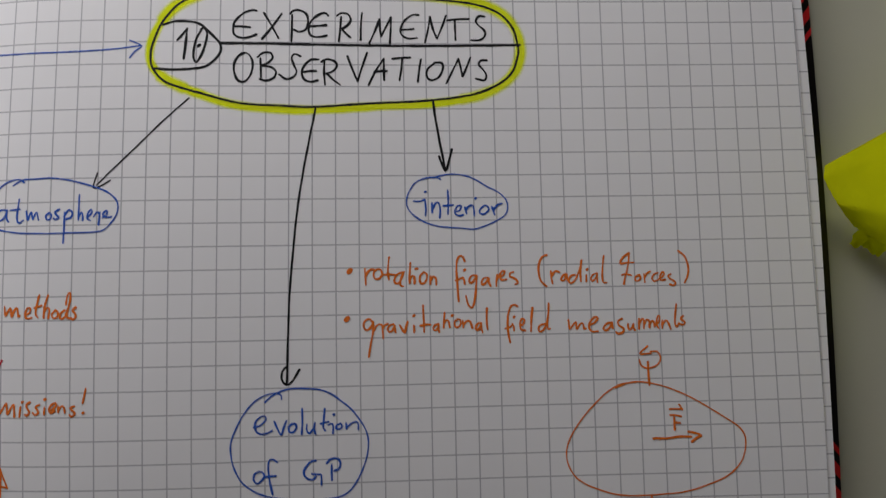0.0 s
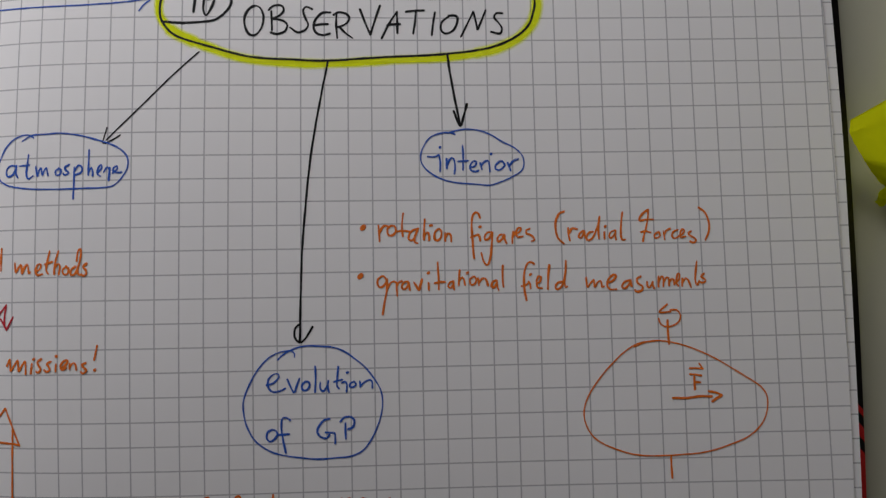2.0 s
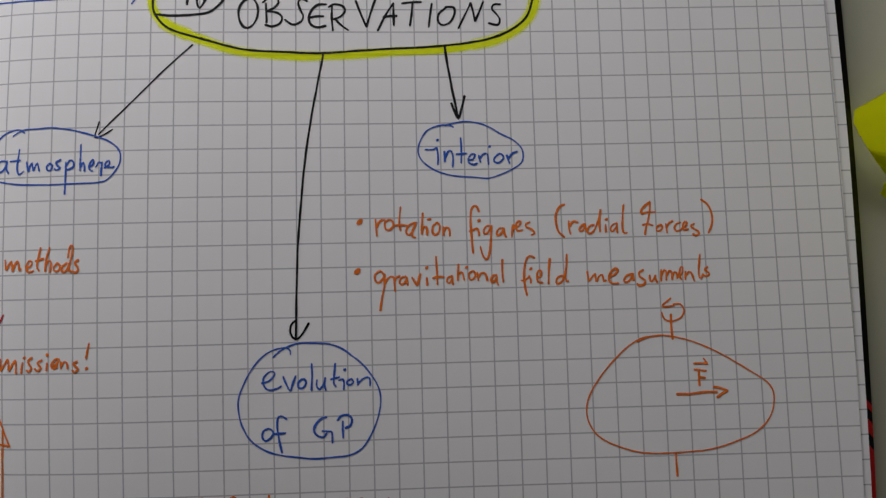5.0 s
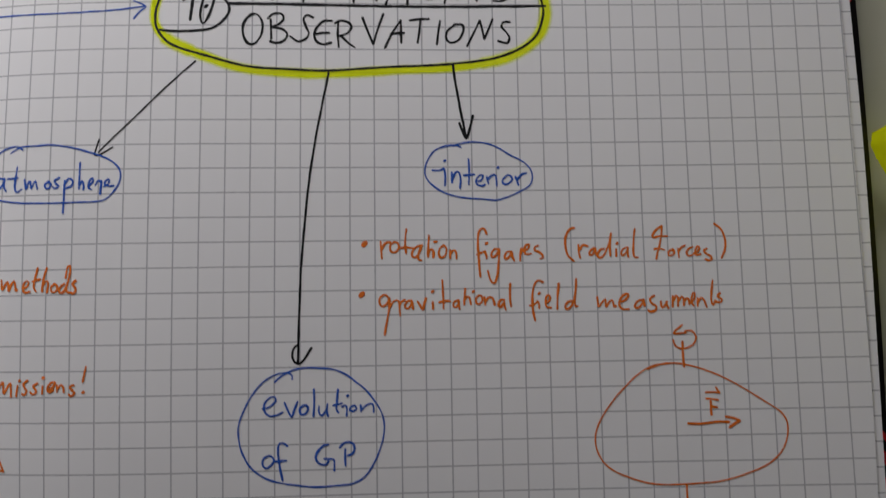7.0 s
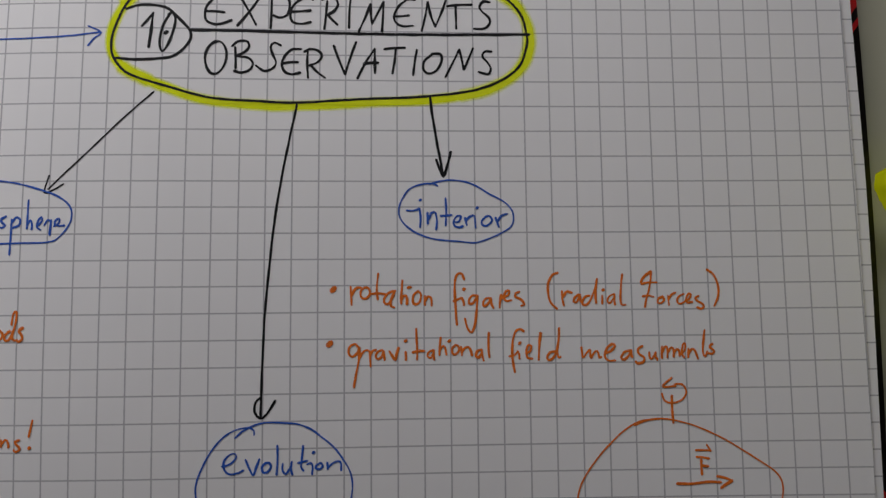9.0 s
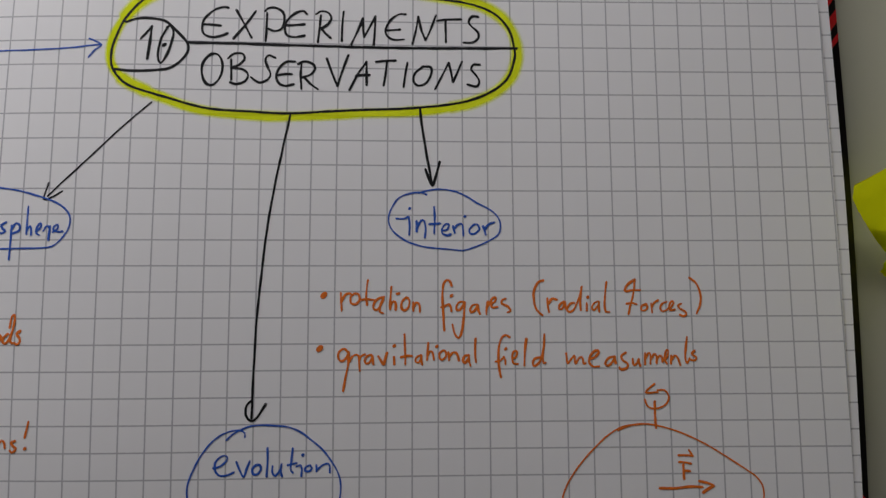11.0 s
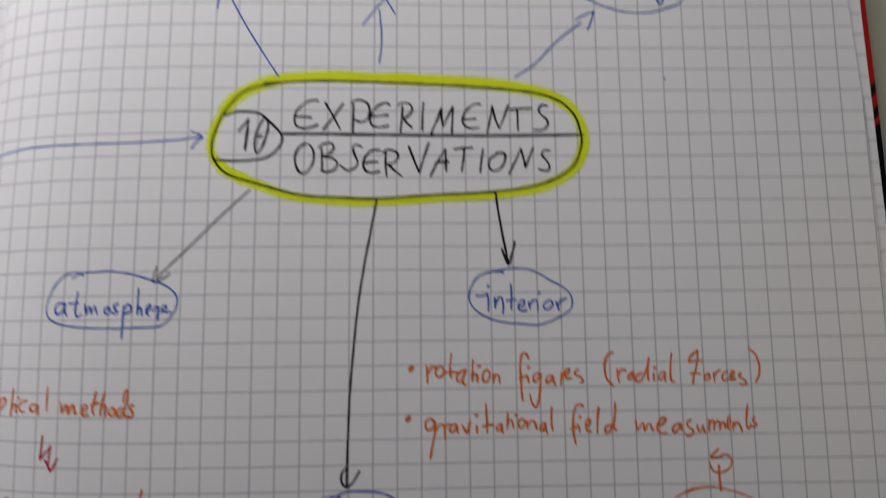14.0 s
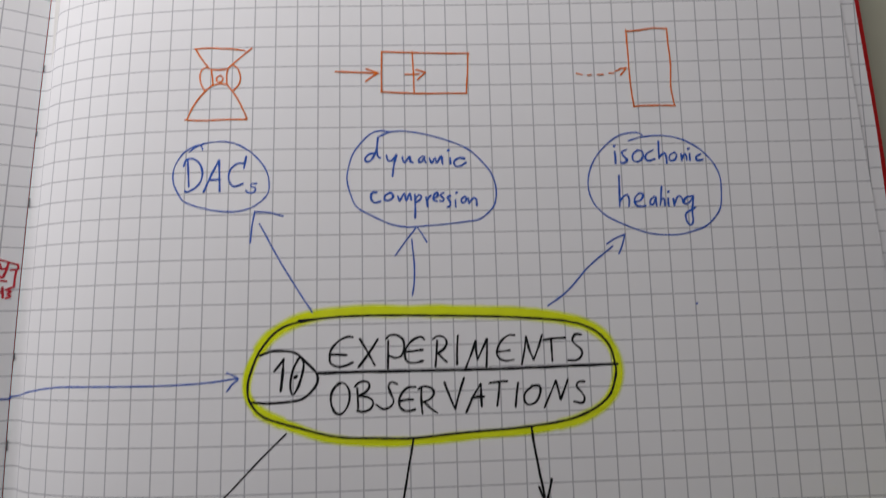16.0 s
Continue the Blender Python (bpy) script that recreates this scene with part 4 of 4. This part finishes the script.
word("the misspelt word measuments in orange", ORANGE_INK, 0.090,
     "23.99,10.42 24.01,10.62 24.04,10.81 24.18,10.64 24.32,10.51 24.33,10.67 24.35,10.82 24.48,10.62 24.60,10.56 24.65,10.70 24.67,10.82 24.75,10.79 ; "
     "24.89,10.65 25.12,10.57 25.28,10.38 25.17,10.31 24.96,10.49 24.89,10.76 25.02,10.93 25.27,10.93 ; "
     "25.89,10.55 25.64,10.62 25.51,10.82 25.63,10.90 25.80,10.75 25.90,10.55 / 25.90,10.55 25.90,10.68 25.93,10.81 ; "
     "26.34,10.40 26.17,10.51 26.20,10.68 26.40,10.84 26.35,11.00 26.14,11.05 26.07,10.97 ; 26.60,10.64 26.60,10.79 26.66,10.89 26.77,10.79 26.84,10.65 / 26.84,10.65 26.84,10.79 26.90,10.92 ; "
     "27.10,10.42 27.08,10.64 27.08,10.86 / 27.09,10.66 27.23,10.42 27.30,10.50 27.29,10.84 / 27.30,10.68 27.45,10.46 27.54,10.55 27.54,10.81 / 27.55,10.68 27.66,10.53 27.75,10.59 27.76,10.78 ; "
     "27.81,10.72 27.97,10.55 28.00,10.32 27.91,10.35 27.85,10.66 27.94,10.84 ; 28.12,10.52 28.10,10.68 28.10,10.84 / 28.11,10.70 28.26,10.52 28.37,10.61 28.47,10.90 ; "
     "28.77,9.81 28.71,10.21 28.67,10.61 28.74,10.81 28.84,10.63 ; 29.05,10.34 28.94,10.46 29.11,10.61 29.02,10.72 28.82,10.68")
drawing("egg_outline", "orange egg-shaped outline", [[(26.95, 13.12), (25.94, 13.29), (24.94, 14.08), (24.08, 15.10), (23.71, 16.01), (23.90, 16.80), (24.45, 17.34), (25.63, 17.79), (26.59, 17.89), (27.8, 17.86), (28.99, 17.73),
                                                     (30.45, 17.24), (31.21, 16.60), (31.47, 15.78), (31.24, 15.16), (30.36, 14.55), (29.19, 13.83), (28.00, 13.33), (27.04, 13.13), (26.5, 13.16), (25.92, 13.36)]], ORANGE_INK, 0.060)
drawing("axis", "orange axis stub above the egg", [[(27.40, 12.28), (27.39, 12.8), (27.41, 13.28)]], ORANGE_INK, 0.096)
drawing("axis", "orange axis stub below the egg", [[(27.30, 17.92), (27.29, 18.3), (27.32, 18.82)]], ORANGE_INK, 0.088)
drawing("turning_arrow", "orange arrow turning round the axis", [[(27.02, 12.20), (27.12, 12.46), (27.43, 12.55), (27.82, 12.40), (27.96, 12.10), (27.80, 11.85), (27.52, 11.85)], [(27.55, 11.92), (27.06, 11.93), (27.42, 11.60)]], ORANGE_INK, 0.076)
capitals("F", [(28.20, 28.72, 14.56, 15.20)], ORANGE_INK, 0.096, "the letter F in orange")
drawing("vector_bar", "small orange arrow over the F", [[(28.24, 14.31), (28.5, 14.31), (28.78, 14.33)], [(28.66, 14.12), (28.80, 14.34)]], ORANGE_INK, 0.080)
drawing("force_arrow", "orange arrow within the egg", [[(27.48, 15.53), (28.0, 15.54), (28.6, 15.48), (29.12, 15.50)], [(29.0, 15.28), (29.3, 15.34), (29.56, 15.45)], [(29.56, 15.45), (29.36, 15.55), (29.14, 15.70)]], ORANGE_INK, 0.104)
bullet(-4.37, 9.37)
word("the word optical in orange", ORANGE_INK, 0.084,
     "-3.50,9.24 -3.76,9.42 -3.66,9.69 -3.41,9.71 -3.25,9.46 -3.38,9.26 -3.53,9.25 ; -2.97,9.29 -2.97,9.95 -2.99,10.69 / -2.98,9.50 -2.83,9.26 -2.63,9.25 -2.66,9.47 -2.88,9.67 ; "
     "-2.23,8.83 -2.27,9.37 -2.32,9.95 / -2.30,9.76 -2.16,9.50 -2.03,9.49 -2.05,9.78 / -1.94,9.19 -1.90,9.21 ; -1.48,9.30 -1.76,9.35 -1.89,9.58 -1.74,9.77 -1.61,9.73 ; "
     "-1.05,9.44 -1.28,9.48 -1.32,9.68 -1.13,9.71 -0.94,9.49 / -0.94,9.46 -0.93,9.66 -0.92,9.85 ; -0.51,8.74 -0.53,9.20 -0.53,9.68")
word("the word methods in orange", ORANGE_INK, 0.090,
     "0.12,9.37 0.14,9.57 0.17,9.76 0.26,9.61 0.38,9.44 0.43,9.61 0.45,9.81 0.54,9.59 0.66,9.43 0.72,9.58 0.75,9.80 0.81,9.76 ; "
     "1.05,9.73 1.23,9.64 1.28,9.47 1.16,9.44 1.05,9.65 1.11,9.87 1.34,9.85 ; 1.64,8.91 1.56,9.29 1.50,9.67 1.59,9.84 / 1.44,9.45 1.60,9.40 1.76,9.36 ; "
     "2.02,8.92 1.91,9.30 1.86,9.65 1.85,9.86 / 1.87,9.63 2.00,9.44 2.09,9.54 2.05,9.89 ; 2.37,9.55 2.21,9.70 2.25,9.87 2.41,9.86 2.47,9.67 2.34,9.55 ; "
     "2.74,9.56 2.57,9.71 2.55,9.88 2.69,9.90 2.84,9.66 2.96,9.18 2.96,8.85 2.85,8.94 2.79,9.33 / 2.84,9.58 2.84,9.84 2.93,9.91 ; 3.22,9.45 3.08,9.57 3.19,9.73 3.20,9.88 3.08,9.96 3.00,9.89")
drawing("zigzag_arrow", "dark red zigzag arrow", [[(-0.66, 10.70), (-0.70, 11.2), (-0.76, 11.66)], [(-0.76, 11.66), (-0.52, 11.4), (-0.26, 11.10)], [(-0.26, 11.10), (-0.34, 11.6), (-0.34, 12.0)],
                                                   [(-0.52, 11.68), (-0.36, 11.92), (-0.25, 12.12)], [(-0.25, 12.12), (-0.1, 11.88), (0.06, 11.60)]], RED_INK, 0.080)
write("space", (-3.75, 13.86), (-0.85, 13.86), 0.54, ORANGE_INK, 0.084, "the word space in orange")
word("the word missions in orange", ORANGE_INK, 0.086,
     "-0.22,13.62 -0.08,13.34 -0.06,13.61 -0.04,13.82 0.13,13.57 0.27,13.39 0.30,13.61 0.32,13.83 0.48,13.58 0.61,13.44 0.63,13.69 0.63,13.95 ; "
     "0.91,13.53 0.88,13.73 0.86,13.94 / 0.98,13.31 1.00,13.36 ; 1.32,13.33 1.16,13.45 1.21,13.61 1.29,13.74 1.19,13.89 1.10,13.84 ; "
     "1.73,13.44 1.56,13.54 1.64,13.67 1.68,13.78 1.54,13.87 1.44,13.78 ; 1.94,13.56 1.93,13.71 1.92,13.85 / 1.94,13.24 1.98,13.22 ; "
     "2.17,13.72 2.37,13.57 2.44,13.41 2.29,13.42 2.13,13.64 2.21,13.79 2.37,13.70 ; 2.53,13.53 2.52,13.64 2.53,13.77 / 2.54,13.68 2.68,13.51 2.78,13.61 2.80,13.79 ; "
     "3.20,13.52 3.04,13.59 3.13,13.72 3.23,13.83 3.08,13.95 3.00,13.87 ; 3.67,12.82 3.61,13.13 3.55,13.40 / 3.56,13.79 3.59,13.82")
drawing("rocket", "orange tower-like drawing", [[(-0.30, 15.36), (-0.6, 15.7), (-1.0, 16.12)], [(-0.30, 15.36), (0.0, 16.1), (0.32, 16.87)], [(0.32, 16.85), (-0.4, 16.77), (-1.2, 16.72)],
                                               [(0.02, 16.18), (-0.02, 17.6), (-0.06, 19.12)], [(-1.5, 19.18), (-0.6, 19.13), (0.26, 19.12)]], ORANGE_INK, 0.080)
drawing("hatching", "orange ground hatching", [[(u, 19.18), (u - 0.12, 19.55), (u - 0.3, 19.95)] for u in (-1.2, -0.9, -0.6, -0.3, 0.0, 0.22)], ORANGE_INK, 0.064)
bullet(8.06, 19.20, 0.26)
word("the word exploring in orange", ORANGE_INK, 0.090,
     "9.02,19.55 9.28,19.42 9.45,19.18 9.36,19.06 9.18,19.20 9.02,19.55 9.10,19.82 9.35,19.86 9.55,19.75 ; 9.76,19.20 9.90,19.50 10.05,19.85 / 10.10,19.38 9.90,19.60 9.72,19.86 ; "
     "10.38,19.48 10.36,19.90 10.33,20.50 / 10.38,19.62 10.52,19.46 10.62,19.58 10.55,19.78 10.40,19.82 ; 10.77,19.05 10.74,19.50 10.75,19.86 ; 11.05,19.50 10.92,19.65 10.98,19.85 11.14,19.82 11.20,19.62 11.08,19.50 ; "
     "11.33,19.50 11.35,19.68 11.36,19.86 / 11.36,19.68 11.46,19.52 11.56,19.50 ; 11.68,19.52 11.68,19.70 11.69,19.86 / 11.64,19.29 11.67,19.31 ; "
     "11.90,19.52 11.90,19.70 11.92,19.86 / 11.92,19.68 12.08,19.50 12.20,19.60 12.22,19.86 ; 12.72,19.48 12.50,19.52 12.42,19.70 12.52,19.82 12.70,19.64 12.74,19.48 / 12.74,19.48 12.72,19.90 12.66,20.30 12.50,20.40")
word("the word new in orange", ORANGE_INK, 0.095,
     "13.55,19.30 13.58,19.60 13.58,19.86 / 13.58,19.62 13.78,19.34 13.94,19.32 13.98,19.60 14.00,19.86 ; 14.20,19.62 14.42,19.50 14.52,19.33 14.38,19.32 14.22,19.50 14.22,19.75 14.40,19.88 14.60,19.80 ; "
     "14.79,19.48 14.85,19.70 14.92,19.88 15.05,19.65 15.15,19.55 15.20,19.75 15.26,19.88 15.42,19.60 15.54,19.34")

# ---- orange sketches of the three methods ----
drawing("hourglass", "orange hourglass of two anvils", pen_lines("3.19,-17.01 3.77,-17.03 4.66,-16.97 5.56,-16.86 / 5.89,-16.95 5.65,-16.75 5.13,-16.29 4.79,-15.97 / 3.23,-17.02 3.57,-16.44 3.92,-15.98 / 4.03,-15.95 4.39,-15.92 4.70,-15.95 / "
        "4.01,-15.97 4.07,-15.58 4.11,-15.21 / 4.79,-15.97 4.74,-15.65 4.77,-15.20 / 4.11,-15.16 4.41,-15.24 4.77,-15.19 / 4.12,-15.19 3.77,-14.90 3.26,-14.22 2.96,-13.52 / 2.87,-13.53 3.73,-13.46 4.78,-13.48 5.75,-13.46 / 4.77,-15.19 5.00,-14.90 5.41,-14.25 5.75,-13.49"), ORANGE_INK, 0.072)
drawing("gasket_arc", "orange arc", pen_lines("3.85,-16.07 3.59,-15.97 3.49,-15.65 3.56,-15.23 3.75,-14.90"), ORANGE_INK, 0.070)
drawing("gasket_arc", "orange arc", pen_lines("5.00,-16.15 5.25,-15.96 5.39,-15.49 5.30,-15.12 5.04,-14.85"), ORANGE_INK, 0.070)
drawing("sample_ring", "small orange ring", pen_lines("4.43,-15.64 4.27,-15.53 4.32,-15.34 4.50,-15.33 4.58,-15.49 4.46,-15.64"), ORANGE_INK, 0.085, shake=0.005)
drawing("piston_box", "orange rectangle parted in two", [[(11.95, -16.68), (14.0, -16.60), (16.08, -16.56)], [(11.96, -16.68), (11.94, -15.6), (11.94, -14.68)], [(11.92, -14.70), (13.6, -14.61), (15.92, -14.60)],
                                                        [(16.04, -16.58), (15.98, -15.6), (15.90, -14.58)], [(13.40, -16.68), (13.44, -15.6), (13.46, -14.60)]], ORANGE_INK, 0.072)
drawing("arrow", "orange arrow towards the box", [[(9.80, -15.72), (10.7, -15.68), (11.72, -15.62)], [(11.22, -15.84), (11.45, -15.76), (11.80, -15.64)], [(11.80, -15.64), (11.5, -15.45), (11.20, -15.22)]], ORANGE_INK, 0.076)
drawing("arrow", "small orange arrow within the box", [[(13.04, -15.55), (13.4, -15.55), (13.70, -15.56)], [(13.56, -15.78), (13.8, -15.70), (14.0, -15.64)], [(14.0, -15.64), (13.8, -15.45), (13.62, -15.27)]], ORANGE_INK, 0.072)
drawing("target_slab", "upright orange rectangle", pen_lines("23.62,-17.63 23.65,-16.67 23.68,-14.99 23.79,-13.81 / 23.61,-17.54 24.34,-17.59 24.97,-17.67 25.56,-17.63 / 25.58,-17.63 25.60,-16.81 25.65,-15.88 25.60,-14.67 25.71,-13.84 / 23.76,-13.84 24.73,-13.86 25.75,-13.82"), ORANGE_INK, 0.074)
for dash in pen_lines("21.15,-15.50 21.42,-15.43 / 21.67,-15.40 21.87,-15.42 / 22.15,-15.41 22.42,-15.43 / 22.70,-15.48 22.93,-15.47 / 22.97,-15.56 23.23,-15.65"):
    drawing("dash", "orange dash", [dash], ORANGE_INK, 0.062)
drawing("arrow_head", "orange arrow head", pen_lines("23.19,-15.70 23.37,-15.71 23.55,-15.72 / 23.52,-15.72 23.40,-15.54 23.23,-15.37"), ORANGE_INK, 0.066)

# ---- notes on the shaded left-hand page ----
drawing("note_frame", "red hand-drawn frame", [[(2.0, -7.2), (1.2, -7.3), (0.8, -7.40), (0.5, -7.30), (0.13, -7.18)], [(0.13, -7.18), (0.10, -6.98)], [(0.38, -6.92), (0.17, -6.95)],
                                               [(0.17, -6.95), (0.20, -6.5), (0.20, -6.12)], [(0.20, -6.12), (0.40, -6.05)]], RED_INK, 0.085, left_page, left_leaf)
drawing("note_bar", "red scribble", [[(0.82, -7.22), (0.72, -6.95), (0.55, -7.02)], [(0.50, -7.22), (0.55, -6.9), (0.66, -6.56), (0.78, -6.62)]], RED_INK, 0.10, left_page, left_leaf)
drawing("note_bar", "dark red stroke", [[(1.6, -6.42), (1.0, -6.42), (0.50, -6.40)]], RED_INK, 0.08, left_page, left_leaf)
drawing("note_bar", "red scribble", [[(1.5, -6.0), (1.2, -5.8), (1.05, -5.95)], [(0.92, -6.1), (0.75, -5.85), (0.60, -5.95)], [(0.62, -6.1), (0.58, -5.62)],
                                     [(0.48, -6.0), (0.30, -5.92), (0.42, -5.8), (0.30, -5.7), (0.46, -5.60)]], RED_INK, 0.10, left_page, left_leaf)
drawing("arrow_tail", "blue line running to the gutter", [[(6.0, -0.9), (3.0, -0.92), (1.0, -0.95), (0.0, -0.98)]], BLUE_INK, 0.068, left_page, left_leaf)


# ---- the fluorescent note beside the book ----
def curled_note():
    """A torn sheet of note paper that stands off the table, folded across and rising away from the book; its unseen far
    part is bent up to throw yellow light on the page.
    """
    bm = bmesh.new()
    n, m = 40, 26
    grid = []
    for j in range(m + 1):
        t = j / m                                   # 0: upper rim, 1: torn lower rim
        along = (0.0, 0.2, 0.44, 0.65, 0.85, 1.0)
        left = Vector((np.interp(t, along, (35.70, 35.62, 35.92, 36.26, 36.80, 37.35)), -3.80 - 2.72 * t))
        right = Vector((47.0, 2.4 - 17.0 * t))
        rim = float(np.interp(t, along, (-0.50, -0.53, -0.58, -0.64, -0.92, -1.20)))
        row = []
        for i in range(n + 1):
            s = (i / n) ** 1.6                      # 0: rim beside the book
            p = left.lerp(right, s)
            d = (p - left).length
            lift = 0.16 * min(d, 3.2) + 0.85 * max(0.0, d - 3.2)
            if d > 3.2:                             # unseen far part, added as a bend upwards to bounce yellow onto the page
                p = left + (p - left) * (3.2 + 0.5 * (d - 3.2)) / d
            if t > 0.85:
                torn = (t - 0.85) / 0.15
                p.y += torn * (0.20 * noise.noise((i * 0.9, 3.1, 0)) + 0.10 * noise.noise((i * 2.3, 8.1, 0)))
            if i == 0:
                p.x += 0.04 * noise.noise((j * 0.9, 0.4, 5.0))
            z = rim + lift + 0.04 * noise.noise((p.x * 0.5, p.y * 0.5, 2.0)) + 0.008 * noise.noise((p.x * 1.7, p.y * 1.7, 4.0))
            row.append(bm.verts.new((p.x * CELL, p.y * CELL, z * CELL)))
        grid.append(row)
    for a, b in zip(grid, grid[1:]):
        for i in range(n):
            bm.faces.new((a[i], a[i + 1], b[i + 1], b[i]))
    bmesh.ops.solidify(bm, geom=bm.faces[:], thickness=0.0001)
    bmesh.ops.recalc_face_normals(bm, faces=bm.faces)
    return bm


def torn_flap():
    """The crumpled scrap at the torn corner, bent down to the table."""
    bm = bmesh.new()
    n, m = 20, 12
    grid = []
    for j in range(m + 1):
        t = j / m
        row = []
        for i in range(n + 1):
            s = i / n
            x = 37.62 + 1.35 * s + 0.16 * noise.noise((t * 3, 1.0, s * 2)) + 0.05 * noise.noise((t * 8, 6.0, s * 7))
            fray = 0.75 + 0.55 * noise.noise((s * 3.1, 4.0, 0)) + 0.20 * noise.noise((s * 9, 7.0, 0))
            y = -6.45 - 0.95 * s - fray * t * (1 - 0.45 * s)
            z = -1.20 - 0.80 * t ** 0.8 + 0.12 * noise.noise((s * 4, t * 3, 9.0)) * math.sin(math.pi * t)
            row.append(bm.verts.new((x * CELL, y * CELL, max(z, -2.02) * CELL)))
        grid.append(row)
    for a, b in zip(grid, grid[1:]):
        for i in range(n):
            bm.faces.new((a[i], a[i + 1], b[i + 1], b[i]))
    bmesh.ops.solidify(bm, geom=bm.faces[:], thickness=0.0001)
    bmesh.ops.recalc_face_normals(bm, faces=bm.faces)
    return bm


sticky_note = thing("sticky_note", (38 * CELL, -7.4 * CELL, TABLE_Z), "torn curled fluorescent yellow note on the table beside the notebook", "sticky note")
part("curled_sheet", curled_note(), NOTE, sticky_note, smooth=True)
part("torn_flap", torn_flap(), NOTE, sticky_note, "crumpled torn yellow paper flap")

# ---- table ----
table = thing("table", (0.15, -0.05, -0.75), "table with a plain grey-beige laminate top", "table")
part("tabletop", box(bmesh.new(), (-0.46, -0.55, TABLE_Z - 0.028), (0.95, WALL_Y - 0.01, TABLE_Z), 0.002), TABLE, table)
for x in (-0.42, 0.88):
    for y in (-0.50, WALL_Y - 0.08):
        part("leg", box(bmesh.new(), (x, y, -0.75), (x + 0.035, y + 0.035, TABLE_Z - 0.028), 0.003), METAL, table)

# ---- the room that closes the place ----
def wall(name, lo, hi, mat, label):
    return tagged(part(name, box(bmesh.new(), lo, hi), mat), label, "wall", kind="structure")


Z0, Z1 = -0.75, 1.75
WEST, EAST, SOUTH = -1.6, 2.0, -2.2
tagged(part("floor", box(bmesh.new(), (WEST - 0.2, SOUTH - 0.2, Z0 - 0.1), (EAST + 0.2, WALL_Y + 0.2, Z0)), FLOOR), "plain dark floor", "floor", kind="structure")
tagged(part("ceiling", box(bmesh.new(), (WEST - 0.2, SOUTH - 0.2, Z1), (EAST + 0.2, WALL_Y + 0.2, Z1 + 0.1)), CEILING), "plain pale ceiling", "ceiling", kind="structure")
wall("wall_east", (EAST, SOUTH - 0.2, Z0), (EAST + 0.2, WALL_Y + 0.2, Z1), PLASTER, "plain plastered wall")
wall("wall_south", (WEST, SOUTH - 0.2, Z0), (EAST, SOUTH, Z1), PLASTER, "plain plastered wall")
wall("wall_west", (WEST - 0.2, SOUTH - 0.2, Z0), (WEST, WALL_Y + 0.2, Z1), PLASTER, "plain plastered wall")
north = bmesh.new()
box(north, (WEST, WALL_Y, Z0), (WIN_X0, WALL_Y + 0.12, Z1))
box(north, (WIN_X1, WALL_Y, Z0), (EAST, WALL_Y + 0.12, Z1))
box(north, (WIN_X0, WALL_Y, Z0), (WIN_X1, WALL_Y + 0.12, WIN_Z0))
box(north, (WIN_X0, WALL_Y, WIN_Z1), (WIN_X1, WALL_Y + 0.12, Z1))
tagged(part("wall_north", north, PLASTER), "plastered wall with an opening for the added window", "wall", kind="structure")
# Frame added round the opening that holds the lamp; never in view.
window = thing("added_window_1", ((WIN_X0 + WIN_X1) / 2, WALL_Y + 0.1, WIN_Z0), "white painted frame of an added, unseen window", "window", kind="structure")
for lo, hi in (((WIN_X0, WIN_Z0), (WIN_X0 + 0.03, WIN_Z1)), ((WIN_X1 - 0.03, WIN_Z0), (WIN_X1, WIN_Z1)),
               ((WIN_X0 + 0.03, WIN_Z0), (WIN_X1 - 0.03, WIN_Z0 + 0.03)), ((WIN_X0 + 0.03, WIN_Z1 - 0.03), (WIN_X1 - 0.03, WIN_Z1))):
    part("window_frame", box(bmesh.new(), (lo[0], WALL_Y + 0.06, lo[1]), (hi[0], WALL_Y + 0.10, hi[1]), 0.004), FRAME, window)
